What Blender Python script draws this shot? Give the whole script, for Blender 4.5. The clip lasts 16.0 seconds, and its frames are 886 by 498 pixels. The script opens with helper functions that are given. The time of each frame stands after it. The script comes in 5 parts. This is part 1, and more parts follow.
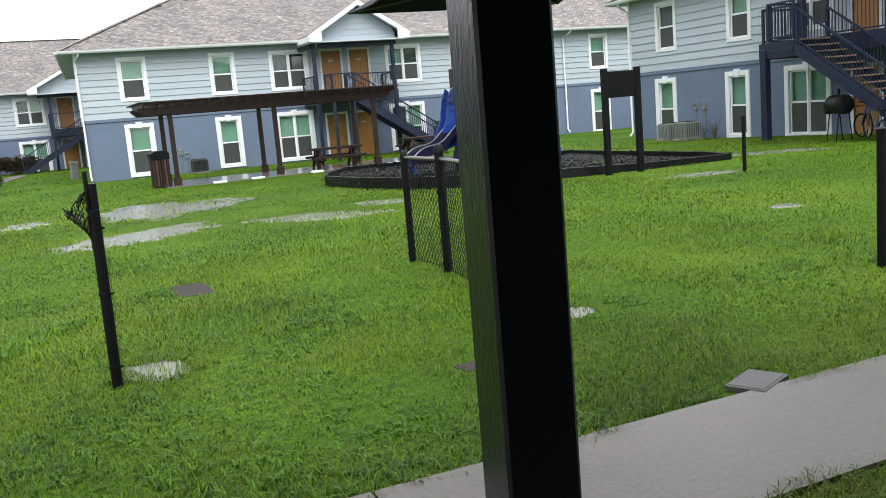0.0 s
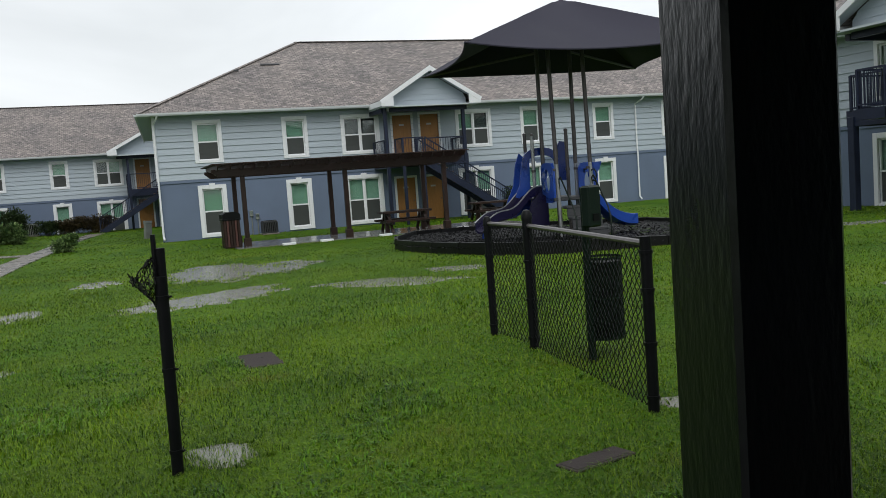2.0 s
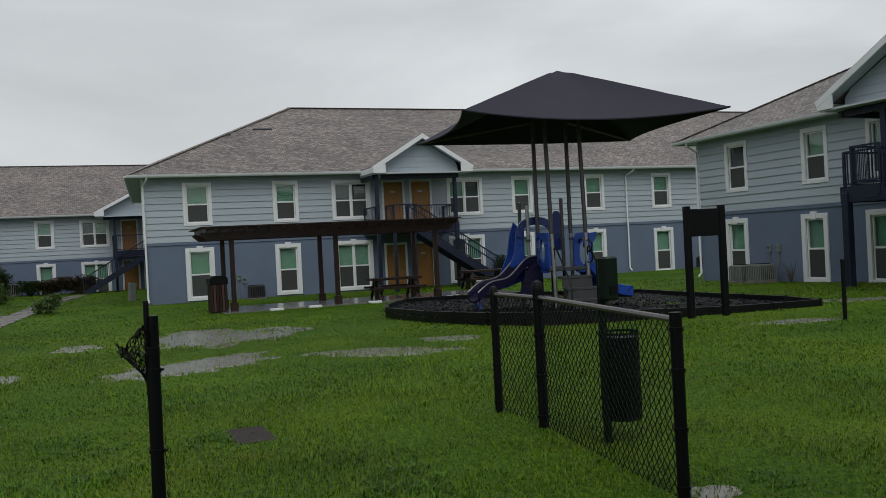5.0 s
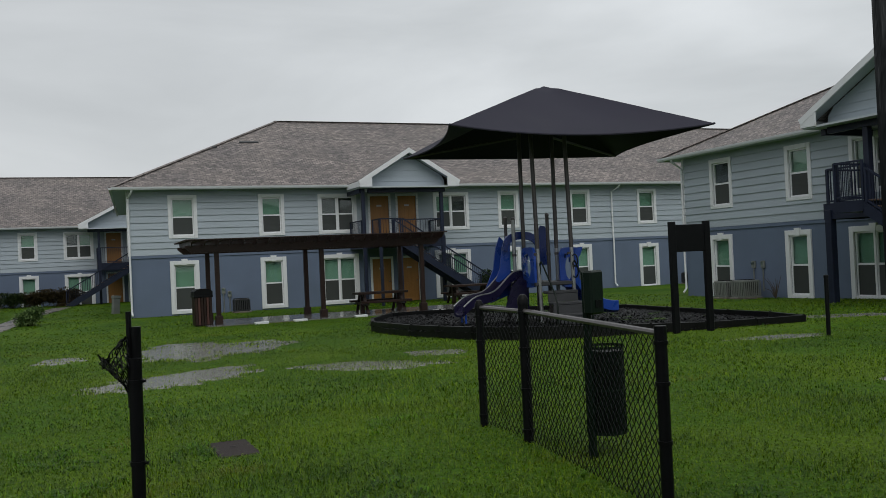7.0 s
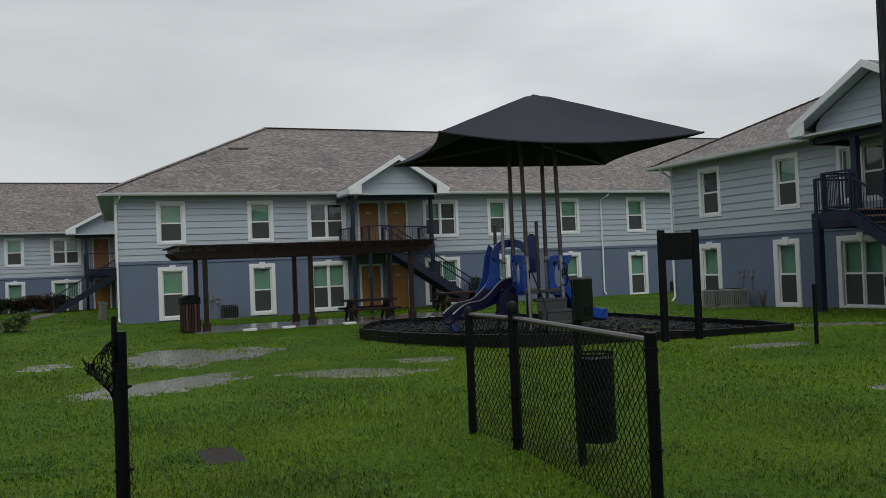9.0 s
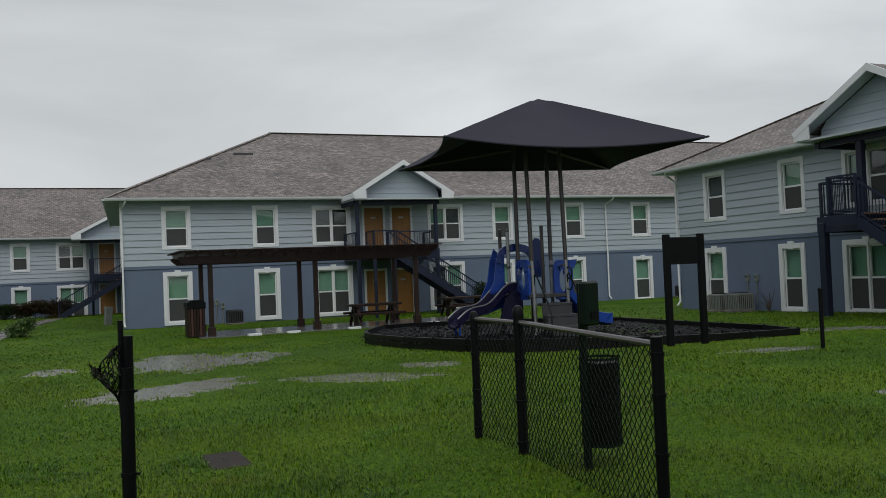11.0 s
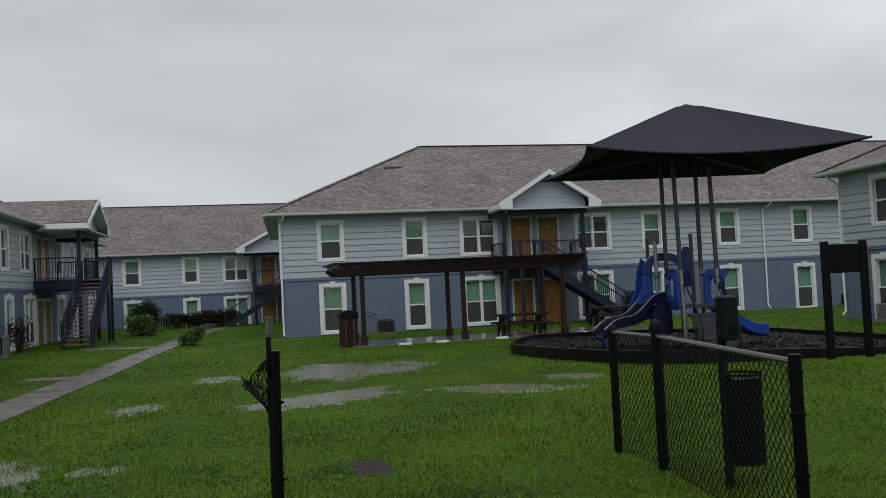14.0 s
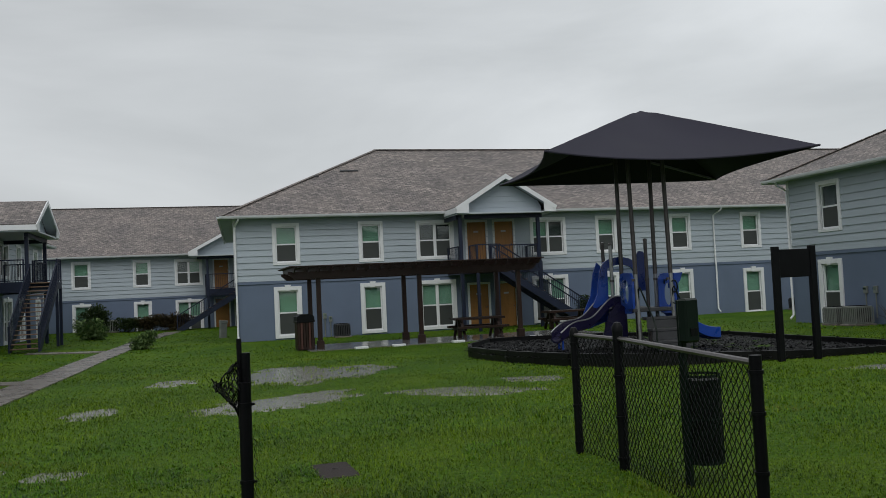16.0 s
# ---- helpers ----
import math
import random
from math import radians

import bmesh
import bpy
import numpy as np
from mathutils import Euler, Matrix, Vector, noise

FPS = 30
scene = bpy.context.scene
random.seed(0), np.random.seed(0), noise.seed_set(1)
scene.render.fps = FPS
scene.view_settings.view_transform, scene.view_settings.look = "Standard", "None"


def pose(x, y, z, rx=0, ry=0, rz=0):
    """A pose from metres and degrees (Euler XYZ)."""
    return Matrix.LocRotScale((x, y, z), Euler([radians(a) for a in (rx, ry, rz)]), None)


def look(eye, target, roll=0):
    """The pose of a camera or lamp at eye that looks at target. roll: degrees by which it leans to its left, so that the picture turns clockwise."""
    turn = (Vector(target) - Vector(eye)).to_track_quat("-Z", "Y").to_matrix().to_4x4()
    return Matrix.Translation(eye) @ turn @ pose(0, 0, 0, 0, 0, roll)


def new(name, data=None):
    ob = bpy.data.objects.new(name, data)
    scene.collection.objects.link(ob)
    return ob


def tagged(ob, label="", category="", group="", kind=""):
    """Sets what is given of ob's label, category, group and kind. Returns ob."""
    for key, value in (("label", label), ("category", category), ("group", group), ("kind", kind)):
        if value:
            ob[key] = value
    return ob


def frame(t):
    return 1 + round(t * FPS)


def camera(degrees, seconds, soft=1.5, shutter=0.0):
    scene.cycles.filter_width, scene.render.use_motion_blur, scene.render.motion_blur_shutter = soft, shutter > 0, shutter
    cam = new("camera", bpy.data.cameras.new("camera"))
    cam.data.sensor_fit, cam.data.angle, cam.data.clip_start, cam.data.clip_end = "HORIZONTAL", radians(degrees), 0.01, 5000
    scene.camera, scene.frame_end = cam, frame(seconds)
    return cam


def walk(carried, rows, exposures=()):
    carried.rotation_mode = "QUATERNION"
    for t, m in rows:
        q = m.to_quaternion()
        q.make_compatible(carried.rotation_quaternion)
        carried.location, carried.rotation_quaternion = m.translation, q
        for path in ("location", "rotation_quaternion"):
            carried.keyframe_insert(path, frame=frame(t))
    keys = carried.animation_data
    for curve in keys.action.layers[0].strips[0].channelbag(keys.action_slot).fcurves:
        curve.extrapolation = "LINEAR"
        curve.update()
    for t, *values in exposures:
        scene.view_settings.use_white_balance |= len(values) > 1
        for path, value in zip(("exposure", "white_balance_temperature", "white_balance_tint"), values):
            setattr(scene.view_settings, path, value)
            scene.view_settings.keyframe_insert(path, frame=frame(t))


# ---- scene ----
cam = camera(53.5, 16.0, soft=0.6)

PATH = [
    (0, (-1.737, -39.479, 1.604), (-0.938, -37.673, 1.289), -4.8),
    (0.5, (-1.724, -39.363, 1.565), (-1.039, -37.5, 1.321), -4.4),
    (1, (-1.783, -39.247, 1.602), (-1.108, -37.376, 1.394), -4.4),
    (1.5, (-1.786, -39.098, 1.598), (-1.104, -37.227, 1.419), -4.3),
    (2, (-1.68, -38.832, 1.603), (-0.996, -36.959, 1.443), -4.1),
    (2.5, (-1.644, -38.648, 1.601), (-0.973, -36.768, 1.475), -3.6),
    (3, (-1.686, -38.463, 1.614), (-1.006, -36.584, 1.528), -3.3),
    (3.5, (-1.721, -38.406, 1.611), (-1.024, -36.532, 1.559), -3.1),
    (4, (-1.716, -38.405, 1.613), (-1.007, -36.535, 1.581), -3.1),
    (6.5, (-1.713, -38.405, 1.612), (-0.965, -36.55, 1.627), -2.6),
    (7, (-1.709, -38.4, 1.6), (-0.953, -36.549, 1.623), -2.6),
    (7.5, (-1.719, -38.414, 1.609), (-0.957, -36.565, 1.635), -2.5),
    (8, (-1.714, -38.414, 1.61), (-0.943, -36.569, 1.639), -2.5),
    (8.5, (-1.699, -38.371, 1.591), (-0.924, -36.527, 1.626), -2.4),
    (10.8, (-1.706, -38.366, 1.584), (-0.914, -36.530, 1.635), -2.3),
    (11, (-1.706, -38.366, 1.584), (-0.936, -36.521, 1.635), -2.4),
    (11.5, (-1.7, -38.401, 1.612), (-1.052, -36.51, 1.67), -2.9),
    (12, (-1.68, -38.454, 1.617), (-1.236, -36.505, 1.691), -2.9),
    (12.5, (-1.677, -38.486, 1.603), (-1.43, -36.503, 1.693), -2.7),
    (12.7, (-1.675, -38.506, 1.6), (-1.471, -36.519, 1.697), -2.9),
    (13, (-1.666, -38.508, 1.609), (-1.457, -36.521, 1.704), -2.7),
    (13.5, (-1.606, -38.522, 1.609), (-1.28, -36.551, 1.701), -2.6),
    (14, (-1.637, -38.548, 1.631), (-1.189, -36.6, 1.717), -2.8),
    (14.5, (-1.689, -38.56, 1.627), (-1.203, -36.622, 1.714), -2.8),
    (15, (-1.714, -38.56, 1.627), (-1.203, -36.628, 1.714), -2.8),
    (15.5, (-1.749, -38.587, 1.629), (-1.221, -36.66, 1.718), -2.7),
    (16, (-1.741, -38.569, 1.625), (-1.192, -36.648, 1.715), -2.7),
]
walk(cam, [(t, look(e, g, r)) for t, e, g, r in PATH], exposures=[(0.0, 1.68), (0.5, 1.12), (1.0, 0.74), (1.5, 0.67), (2.0, 0.62), (2.5, 0.46), (3.0, 0.2), (3.5, 0.08), (4.0, 0.05), (11.5, 0.03), (12.5, -0.06), (13.3, -0.06), (14.5, 0.02), (16.0, 0.03)])

# ---------------------------------------------------------------- light
world = bpy.data.worlds.new("overcast_sky")
scene.world = world
world.use_nodes = True
wn, wl = world.node_tree.nodes, world.node_tree.links
wn.clear()
w_out = wn.new("ShaderNodeOutputWorld")
sky = wn.new("ShaderNodeTexSky")
sky.sky_type = 'NISHITA'
sky.sun_disc = False
sky.sun_elevation, sky.sun_rotation = radians(48), radians(-18)
bg_sky = wn.new("ShaderNodeBackground")
bg_sky.inputs[1].default_value = 0.05
wl.new(sky.outputs[0], bg_sky.inputs[0])
w_co = wn.new("ShaderNodeTexCoord")
w_map = wn.new("ShaderNodeMapping")
w_map.inputs["Scale"].default_value = (1.0, 1.0, 3.2)
wl.new(w_co.outputs["Generated"], w_map.inputs[0])
w_no = wn.new("ShaderNodeTexNoise")
w_no.inputs["Scale"].default_value = 1.9
w_no.inputs["Detail"].default_value = 6
w_no.inputs["Roughness"].default_value = 0.5
w_no.inputs["Distortion"].default_value = 0.4
wl.new(w_map.outputs[0], w_no.inputs["Vector"])
w_ra = wn.new("ShaderNodeValToRGB")
w_ra.color_ramp.elements[0].position = 0.3
w_ra.color_ramp.elements[0].color = (0.455, 0.48, 0.495, 1)
w_ra.color_ramp.elements[1].position = 0.72
w_ra.color_ramp.elements[1].color = (0.72, 0.75, 0.77, 1)
wl.new(w_no.outputs[0], w_ra.inputs[0])
w_se = wn.new("ShaderNodeSeparateXYZ")
wl.new(w_co.outputs["Generated"], w_se.inputs[0])
w_mr = wn.new("ShaderNodeMapRange")
w_mr.inputs["From Min"].default_value, w_mr.inputs["From Max"].default_value = -0.15, 0.75
w_mr.inputs["To Min"].default_value, w_mr.inputs["To Max"].default_value = 0.9, 1.2
wl.new(w_se.outputs[0], w_mr.inputs[0])
w_br = wn.new("ShaderNodeVectorMath")
w_br.operation = 'SCALE'
wl.new(w_ra.outputs[0], w_br.inputs[0])
wl.new(w_mr.outputs[0], w_br.inputs["Scale"])
bg_cloud = wn.new("ShaderNodeBackground")
bg_cloud.inputs[1].default_value = 1.0
wl.new(w_br.outputs[0], bg_cloud.inputs[0])
w_mix = wn.new("ShaderNodeMixShader")
w_mix.inputs[0].default_value = 0.93
wl.new(bg_sky.outputs[0], w_mix.inputs[1])
wl.new(bg_cloud.outputs[0], w_mix.inputs[2])
wl.new(w_mix.outputs[0], w_out.inputs[0])

sun_data = bpy.data.lights.new("sun", 'SUN')
sun_data.energy, sun_data.angle, sun_data.color = 1.0, radians(50), (1, 0.98, 0.95)
sun = new("sun", sun_data)
sun.matrix_world = pose(0, 0, 40, 42, 0, -18)


# ---------------------------------------------------------------- materials
def mat(name, color, rough=0.6, metal=0.0, var=0.15, scale=3.0, fine=60.0, bump=0.1, bump_d=0.01, stretch=(1, 1, 1),
        spec=0.5, rand=0.0, coat=0.0):
    """A painted, plastic, metal or wooden surface: two scales of colour variation, a fine bump, and a shade of its own for each object."""
    m = bpy.data.materials.new(name)
    m.use_nodes = True
    n, l = m.node_tree.nodes, m.node_tree.links
    p = n["Principled BSDF"]
    co = n.new("ShaderNodeTexCoord")
    mp = n.new("ShaderNodeMapping")
    mp.inputs["Scale"].default_value = stretch
    l.new(co.outputs["Object"], mp.inputs[0])
    a = n.new("ShaderNodeTexNoise")
    a.inputs["Scale"].default_value, a.inputs["Detail"].default_value = scale, 5
    b = n.new("ShaderNodeTexNoise")
    b.inputs["Scale"].default_value, b.inputs["Detail"].default_value = fine, 3
    l.new(mp.outputs[0], a.inputs["Vector"])
    l.new(mp.outputs[0], b.inputs["Vector"])
    mix = n.new("ShaderNodeMath")
    mix.operation = 'MULTIPLY_ADD'
    mix.inputs[1].default_value = 0.6
    l.new(a.outputs[0], mix.inputs[0])
    half = n.new("ShaderNodeMath")
    half.operation = 'MULTIPLY'
    half.inputs[1].default_value = 0.4
    l.new(b.outputs[0], half.inputs[0])
    l.new(half.outputs[0], mix.inputs[2])
    fac = mix.outputs[0]
    if rand:
        oi = n.new("ShaderNodeObjectInfo")
        ad = n.new("ShaderNodeMath")
        ad.operation = 'MULTIPLY_ADD'
        ad.inputs[1].default_value = rand
        l.new(oi.outputs["Random"], ad.inputs[0])
        l.new(mix.outputs[0], ad.inputs[2])
        fac = ad.outputs[0]
    ra = n.new("ShaderNodeValToRGB")
    ra.color_ramp.elements[0].position, ra.color_ramp.elements[1].position = 0.3, 0.75 + rand
    ra.color_ramp.elements[0].color = (*[c * (1 - var) for c in color], 1)
    ra.color_ramp.elements[1].color = (*[min(1, c * (1 + var)) for c in color], 1)
    l.new(fac, ra.inputs[0])
    l.new(ra.outputs[0], p.inputs["Base Color"])
    rr = n.new("ShaderNodeMapRange")
    rr.inputs["To Min"].default_value, rr.inputs["To Max"].default_value = max(0.02, rough - 0.12), min(1, rough + 0.12)
    l.new(a.outputs[0], rr.inputs[0])
    l.new(rr.outputs[0], p.inputs["Roughness"])
    p.inputs["Metallic"].default_value = metal
    p.inputs["Specular IOR Level"].default_value = spec
    p.inputs["Coat Weight"].default_value = coat
    if bump:
        bu = n.new("ShaderNodeBump")
        bu.inputs["Strength"].default_value, bu.inputs["Distance"].default_value = bump, bump_d
        l.new(b.outputs[0], bu.inputs["Height"])
        l.new(bu.outputs[0], p.inputs["Normal"])
    return m


SIDING = mat("lap_siding_paint", (0.372, 0.43, 0.48), 0.5, var=0.10, scale=1.2, fine=9, bump=0.25, bump_d=0.004, stretch=(0.35, 1, 5), rand=0.25)
STUCCO = mat("slate_blue_render", (0.125, 0.165, 0.245), 0.75, var=0.14, scale=0.8, fine=70, bump=0.5, bump_d=0.006)
WHITE = mat("white_trim_paint", (0.74, 0.76, 0.78), 0.45, var=0.06, scale=2, fine=25, bump=0.1)
VINYL = mat("white_vinyl", (0.78, 0.8, 0.82), 0.35, var=0.04, scale=4, bump=0.0)
GUTTER = mat("gutter_metal", (0.6, 0.63, 0.65), 0.4, var=0.08, scale=1.5, bump=0.05)
SOFFIT = mat("soffit_paint", (0.45, 0.5, 0.53), 0.6, var=0.08)
NAVY = mat("dark_navy_paint", (0.014, 0.02, 0.042), 0.45, var=0.25, scale=5, bump=0.15, spec=0.3)
DOOR = mat("stained_door_wood", (0.36, 0.168, 0.043), 0.45, var=0.22, scale=2.5, fine=14, bump=0.15, stretch=(6, 6, 0.6), rand=0.15)
PERG = mat("dark_stained_timber", (0.026, 0.014, 0.011), 0.42, var=0.4, scale=3, fine=30, bump=0.3, rand=0.2, spec=0.3)
BLACK = mat("black_paint", (0.005, 0.0055, 0.0065), 0.42, var=0.3, scale=6, fine=45, bump=0.2, spec=0.14)
POSTM = mat("near_black_painted_timber", (0.007, 0.009, 0.011), 0.3, var=0.35, scale=3, fine=26, bump=0.5, bump_d=0.005, stretch=(2.6, 2.6, 0.9), spec=0.35)
MUDDY = mat("muddy_wet_concrete", (0.108, 0.088, 0.074), 0.38, var=0.5, scale=2.6, fine=34, bump=0.18, bump_d=0.005)
CONC = mat("wet_concrete", (0.165, 0.142, 0.126), 0.28, var=0.4, scale=1.6, fine=90, bump=0.35, bump_d=0.006)
SLAB = mat("patio_concrete", (0.17, 0.17, 0.165), 0.16, var=0.25, scale=1.4, fine=60, bump=0.15)
PLATE = mat("access_cover_concrete", (0.046, 0.037, 0.035), 0.8, spec=0.2, var=0.35, scale=6, fine=80, bump=0.5, rand=0.15)
STONE = mat("wet_grey_stone", (0.072, 0.068, 0.068), 0.5, var=0.35, scale=7, fine=60, bump=0.4)
RUBBER = mat("black_rubber_mulch", (0.005, 0.005, 0.006), 0.55, var=0.8, scale=16, fine=50, bump=1.0, bump_d=0.05, spec=0.15)
BORDER = mat("black_border_timber", (0.005, 0.005, 0.0055), 0.42, var=0.4, scale=5, fine=30, bump=0.4, rand=0.2, spec=0.25)
BLUE = mat("blue_plastic", (0.018, 0.07, 0.38), 0.3, var=0.14, scale=3, fine=20, bump=0.03)
DBLUE = mat("dark_blue_plastic", (0.014, 0.04, 0.22), 0.3, var=0.16, scale=3, fine=20, bump=0.03)
DNAVY = mat("navy_plastic", (0.008, 0.006, 0.034), 0.3, var=0.2, scale=3, fine=20, bump=0.03, spec=0.35)
FABRIC = mat("charcoal_shade_cloth", (0.031, 0.03, 0.046), 0.75, var=0.16, scale=0.7, fine=160, bump=0.25, bump_d=0.004, spec=0.25)
STEEL = mat("dark_steel_tube", (0.11, 0.10, 0.10), 0.35, metal=0.4, var=0.2, scale=4, bump=0.05)
GALV = mat("galvanised_tube", (0.4, 0.41, 0.42), 0.35, metal=0.6, var=0.15, scale=5, bump=0.05)
GREEN = mat("dark_green_metal", (0.003, 0.010, 0.006), 0.42, var=0.25, scale=5, bump=0.1, spec=0.25)
DECK = mat("grey_plastisol_deck", (0.045, 0.048, 0.052), 0.5, var=0.2, scale=4, bump=0.1)
ACM = mat("air_conditioner_metal", (0.2, 0.215, 0.2), 0.5, metal=0.1, var=0.25, scale=4, bump=0.1)
TREAD = mat("stair_tread_wood", (0.16, 0.10, 0.065), 0.5, var=0.35, scale=3, fine=25, bump=0.3, rand=0.25)
BLIND = mat("pale_green_blind", (0.23, 0.40, 0.31), 0.7, var=0.12, scale=1.5, fine=5, bump=0.0, rand=0.35)
SCREEN = mat("insect_screen", (0.04, 0.046, 0.044), 0.6, var=0.25, scale=2, fine=40, bump=0.1, rand=0.4)
DRAPE = mat("dark_curtain", (0.06, 0.065, 0.075), 0.8, var=0.3, scale=3, fine=8, bump=0.2, stretch=(6, 1, 0.4))
PINK = mat("reddish_plank", (0.075, 0.03, 0.024), 0.5, var=0.2)
BARK = mat("shrub_bark", (0.06, 0.045, 0.03), 0.8, var=0.3)
DARKM = mat("dark_grey_metal", (0.035, 0.037, 0.04), 0.5, metal=0.1, var=0.3, scale=5, bump=0.1)
BARS = mat("printed_bars", (0.5, 0.5, 0.48), 0.5, var=0.05)


def glass_material():
    m = bpy.data.materials.new("window_glass")
    m.use_nodes = True
    n, l = m.node_tree.nodes, m.node_tree.links
    n.clear()
    out = n.new("ShaderNodeOutputMaterial")
    tr = n.new("ShaderNodeBsdfTransparent")
    tr.inputs[0].default_value = (0.86, 0.92, 0.89, 1)
    gl = n.new("ShaderNodeBsdfGlossy")
    gl.inputs["Roughness"].default_value = 0.03
    lw = n.new("ShaderNodeLayerWeight")
    lw.inputs[0].default_value = 0.5
    pw = n.new("ShaderNodeMath")
    pw.operation = 'POWER'
    pw.inputs[1].default_value = 3.0
    l.new(lw.outputs["Facing"], pw.inputs[0])
    fr = n.new("ShaderNodeMath")
    fr.operation = 'MULTIPLY_ADD'
    fr.inputs[1].default_value, fr.inputs[2].default_value = 0.45, 0.05
    l.new(pw.outputs[0], fr.inputs[0])
    mx = n.new("ShaderNodeMixShader")
    l.new(fr.outputs[0], mx.inputs[0])
    l.new(tr.outputs[0], mx.inputs[1])
    l.new(gl.outputs[0], mx.inputs[2])
    l.new(mx.outputs[0], out.inputs[0])
    return m


GLASS = glass_material()


def shingle_material():
    """Weathered asphalt shingles: courses up the slope, tabs of changing grey and brown, dark streaks."""
    m = bpy.data.materials.new("asphalt_shingles")
    m.use_nodes = True
    n, l = m.node_tree.nodes, m.node_tree.links
    p = n["Principled BSDF"]
    uv = n.new("ShaderNodeUVMap")
    br = n.new("ShaderNodeTexBrick")
    br.inputs["Color1"].default_value = (0.275, 0.243, 0.232, 1)
    br.inputs["Color2"].default_value = (0.115, 0.105, 0.102, 1)
    br.inputs["Mortar"].default_value = (0.07, 0.065, 0.063, 1)
    br.inputs["Scale"].default_value = 1.0
    br.inputs["Brick Width"].default_value = 0.24
    br.inputs["Row Height"].default_value = 0.155
    br.inputs["Mortar Size"].default_value = 0.012
    br.inputs["Bias"].default_value = -0.1
    l.new(uv.outputs[0], br.inputs["Vector"])
    no = n.new("ShaderNodeTexNoise")
    no.inputs["Scale"].default_value, no.inputs["Detail"].default_value = 0.55, 6
    l.new(uv.outputs[0], no.inputs["Vector"])
    rp = n.new("ShaderNodeValToRGB")
    rp.color_ramp.elements[0].position, rp.color_ramp.elements[1].position = 0.3, 0.7
    rp.color_ramp.elements[0].color, rp.color_ramp.elements[1].color = (0.72, 0.72, 0.74, 1), (1.15, 1.12, 1.08, 1)
    l.new(no.outputs[0], rp.inputs[0])
    mu = n.new("ShaderNodeMixRGB")
    mu.blend_type = 'MULTIPLY'
    mu.inputs[0].default_value = 1
    l.new(br.outputs[0], mu.inputs[1])
    l.new(rp.outputs[0], mu.inputs[2])
    mo = n.new("ShaderNodeTexNoise")
    mo.inputs["Scale"].default_value, mo.inputs["Detail"].default_value = 5.5, 4
    l.new(uv.outputs[0], mo.inputs["Vector"])
    rm = n.new("ShaderNodeValToRGB")
    rm.color_ramp.elements[0].position, rm.color_ramp.elements[1].position = 0.34, 0.66
    rm.color_ramp.elements[0].color, rm.color_ramp.elements[1].color = (0.62, 0.62, 0.63, 1), (1.38, 1.36, 1.34, 1)
    l.new(mo.outputs[0], rm.inputs[0])
    m2 = n.new("ShaderNodeMixRGB")
    m2.blend_type = 'MULTIPLY'
    m2.inputs[0].default_value = 1
    l.new(mu.outputs[0], m2.inputs[1])
    l.new(rm.outputs[0], m2.inputs[2])
    l.new(m2.outputs[0], p.inputs["Base Color"])
    p.inputs["Roughness"].default_value = 0.62
    gr = n.new("ShaderNodeTexNoise")
    gr.inputs["Scale"].default_value = 9
    l.new(uv.outputs[0], gr.inputs["Vector"])
    ad = n.new("ShaderNodeMath")
    ad.operation = 'MULTIPLY_ADD'
    ad.inputs[1].default_value = 0.8
    l.new(gr.outputs[0], ad.inputs[0])
    l.new(br.outputs["Fac"], ad.inputs[2])
    bu = n.new("ShaderNodeBump")
    bu.invert = True
    bu.inputs["Strength"].default_value, bu.inputs["Distance"].default_value = 0.7, 0.03
    l.new(ad.outputs[0], bu.inputs["Height"])
    l.new(bu.outputs[0], p.inputs["Normal"])
    return m


SHINGLE = shingle_material()


def ground_material():
    m = bpy.data.materials.new("lawn_soil")
    m.use_nodes = True
    n, l = m.node_tree.nodes, m.node_tree.links
    p = n["Principled BSDF"]
    co = n.new("ShaderNodeTexCoord")
    a = n.new("ShaderNodeTexNoise")
    a.inputs["Scale"].default_value, a.inputs["Detail"].default_value = 0.35, 7
    b = n.new("ShaderNodeTexNoise")
    b.inputs["Scale"].default_value, b.inputs["Detail"].default_value = 14, 6
    l.new(co.outputs["Object"], a.inputs["Vector"])
    l.new(co.outputs["Object"], b.inputs["Vector"])
    ra = n.new("ShaderNodeValToRGB")
    e = ra.color_ramp.elements
    e[0].position, e[0].color = 0.30, (0.040, 0.104, 0.004, 1)
    e[1].position, e[1].color = 0.74, (0.115, 0.190, 0.009, 1)
    e.new(0.5).color = (0.062, 0.142, 0.005, 1)
    l.new(a.outputs[0], ra.inputs[0])
    rb = n.new("ShaderNodeValToRGB")
    rb.color_ramp.elements[0].position, rb.color_ramp.elements[1].position = 0.35, 0.7
    rb.color_ramp.elements[0].color, rb.color_ramp.elements[1].color = (0.62, 0.62, 0.6, 1), (1.2, 1.2, 1.1, 1)
    l.new(b.outputs[0], rb.inputs[0])
    mu = n.new("ShaderNodeMixRGB")
    mu.blend_type = 'MULTIPLY'
    mu.inputs[0].default_value = 1
    l.new(ra.outputs[0], mu.inputs[1])
    l.new(rb.outputs[0], mu.inputs[2])
    l.new(mu.outputs[0], p.inputs["Base Color"])
    p.inputs["Roughness"].default_value = 0.75
    p.inputs["Specular IOR Level"].default_value = 0.1
    bu = n.new("ShaderNodeBump")
    bu.inputs["Strength"].default_value, bu.inputs["Distance"].default_value = 1.0, 0.06
    l.new(b.outputs[0], bu.inputs["Height"])
    l.new(bu.outputs[0], p.inputs["Normal"])
    return m


LAWN = ground_material()


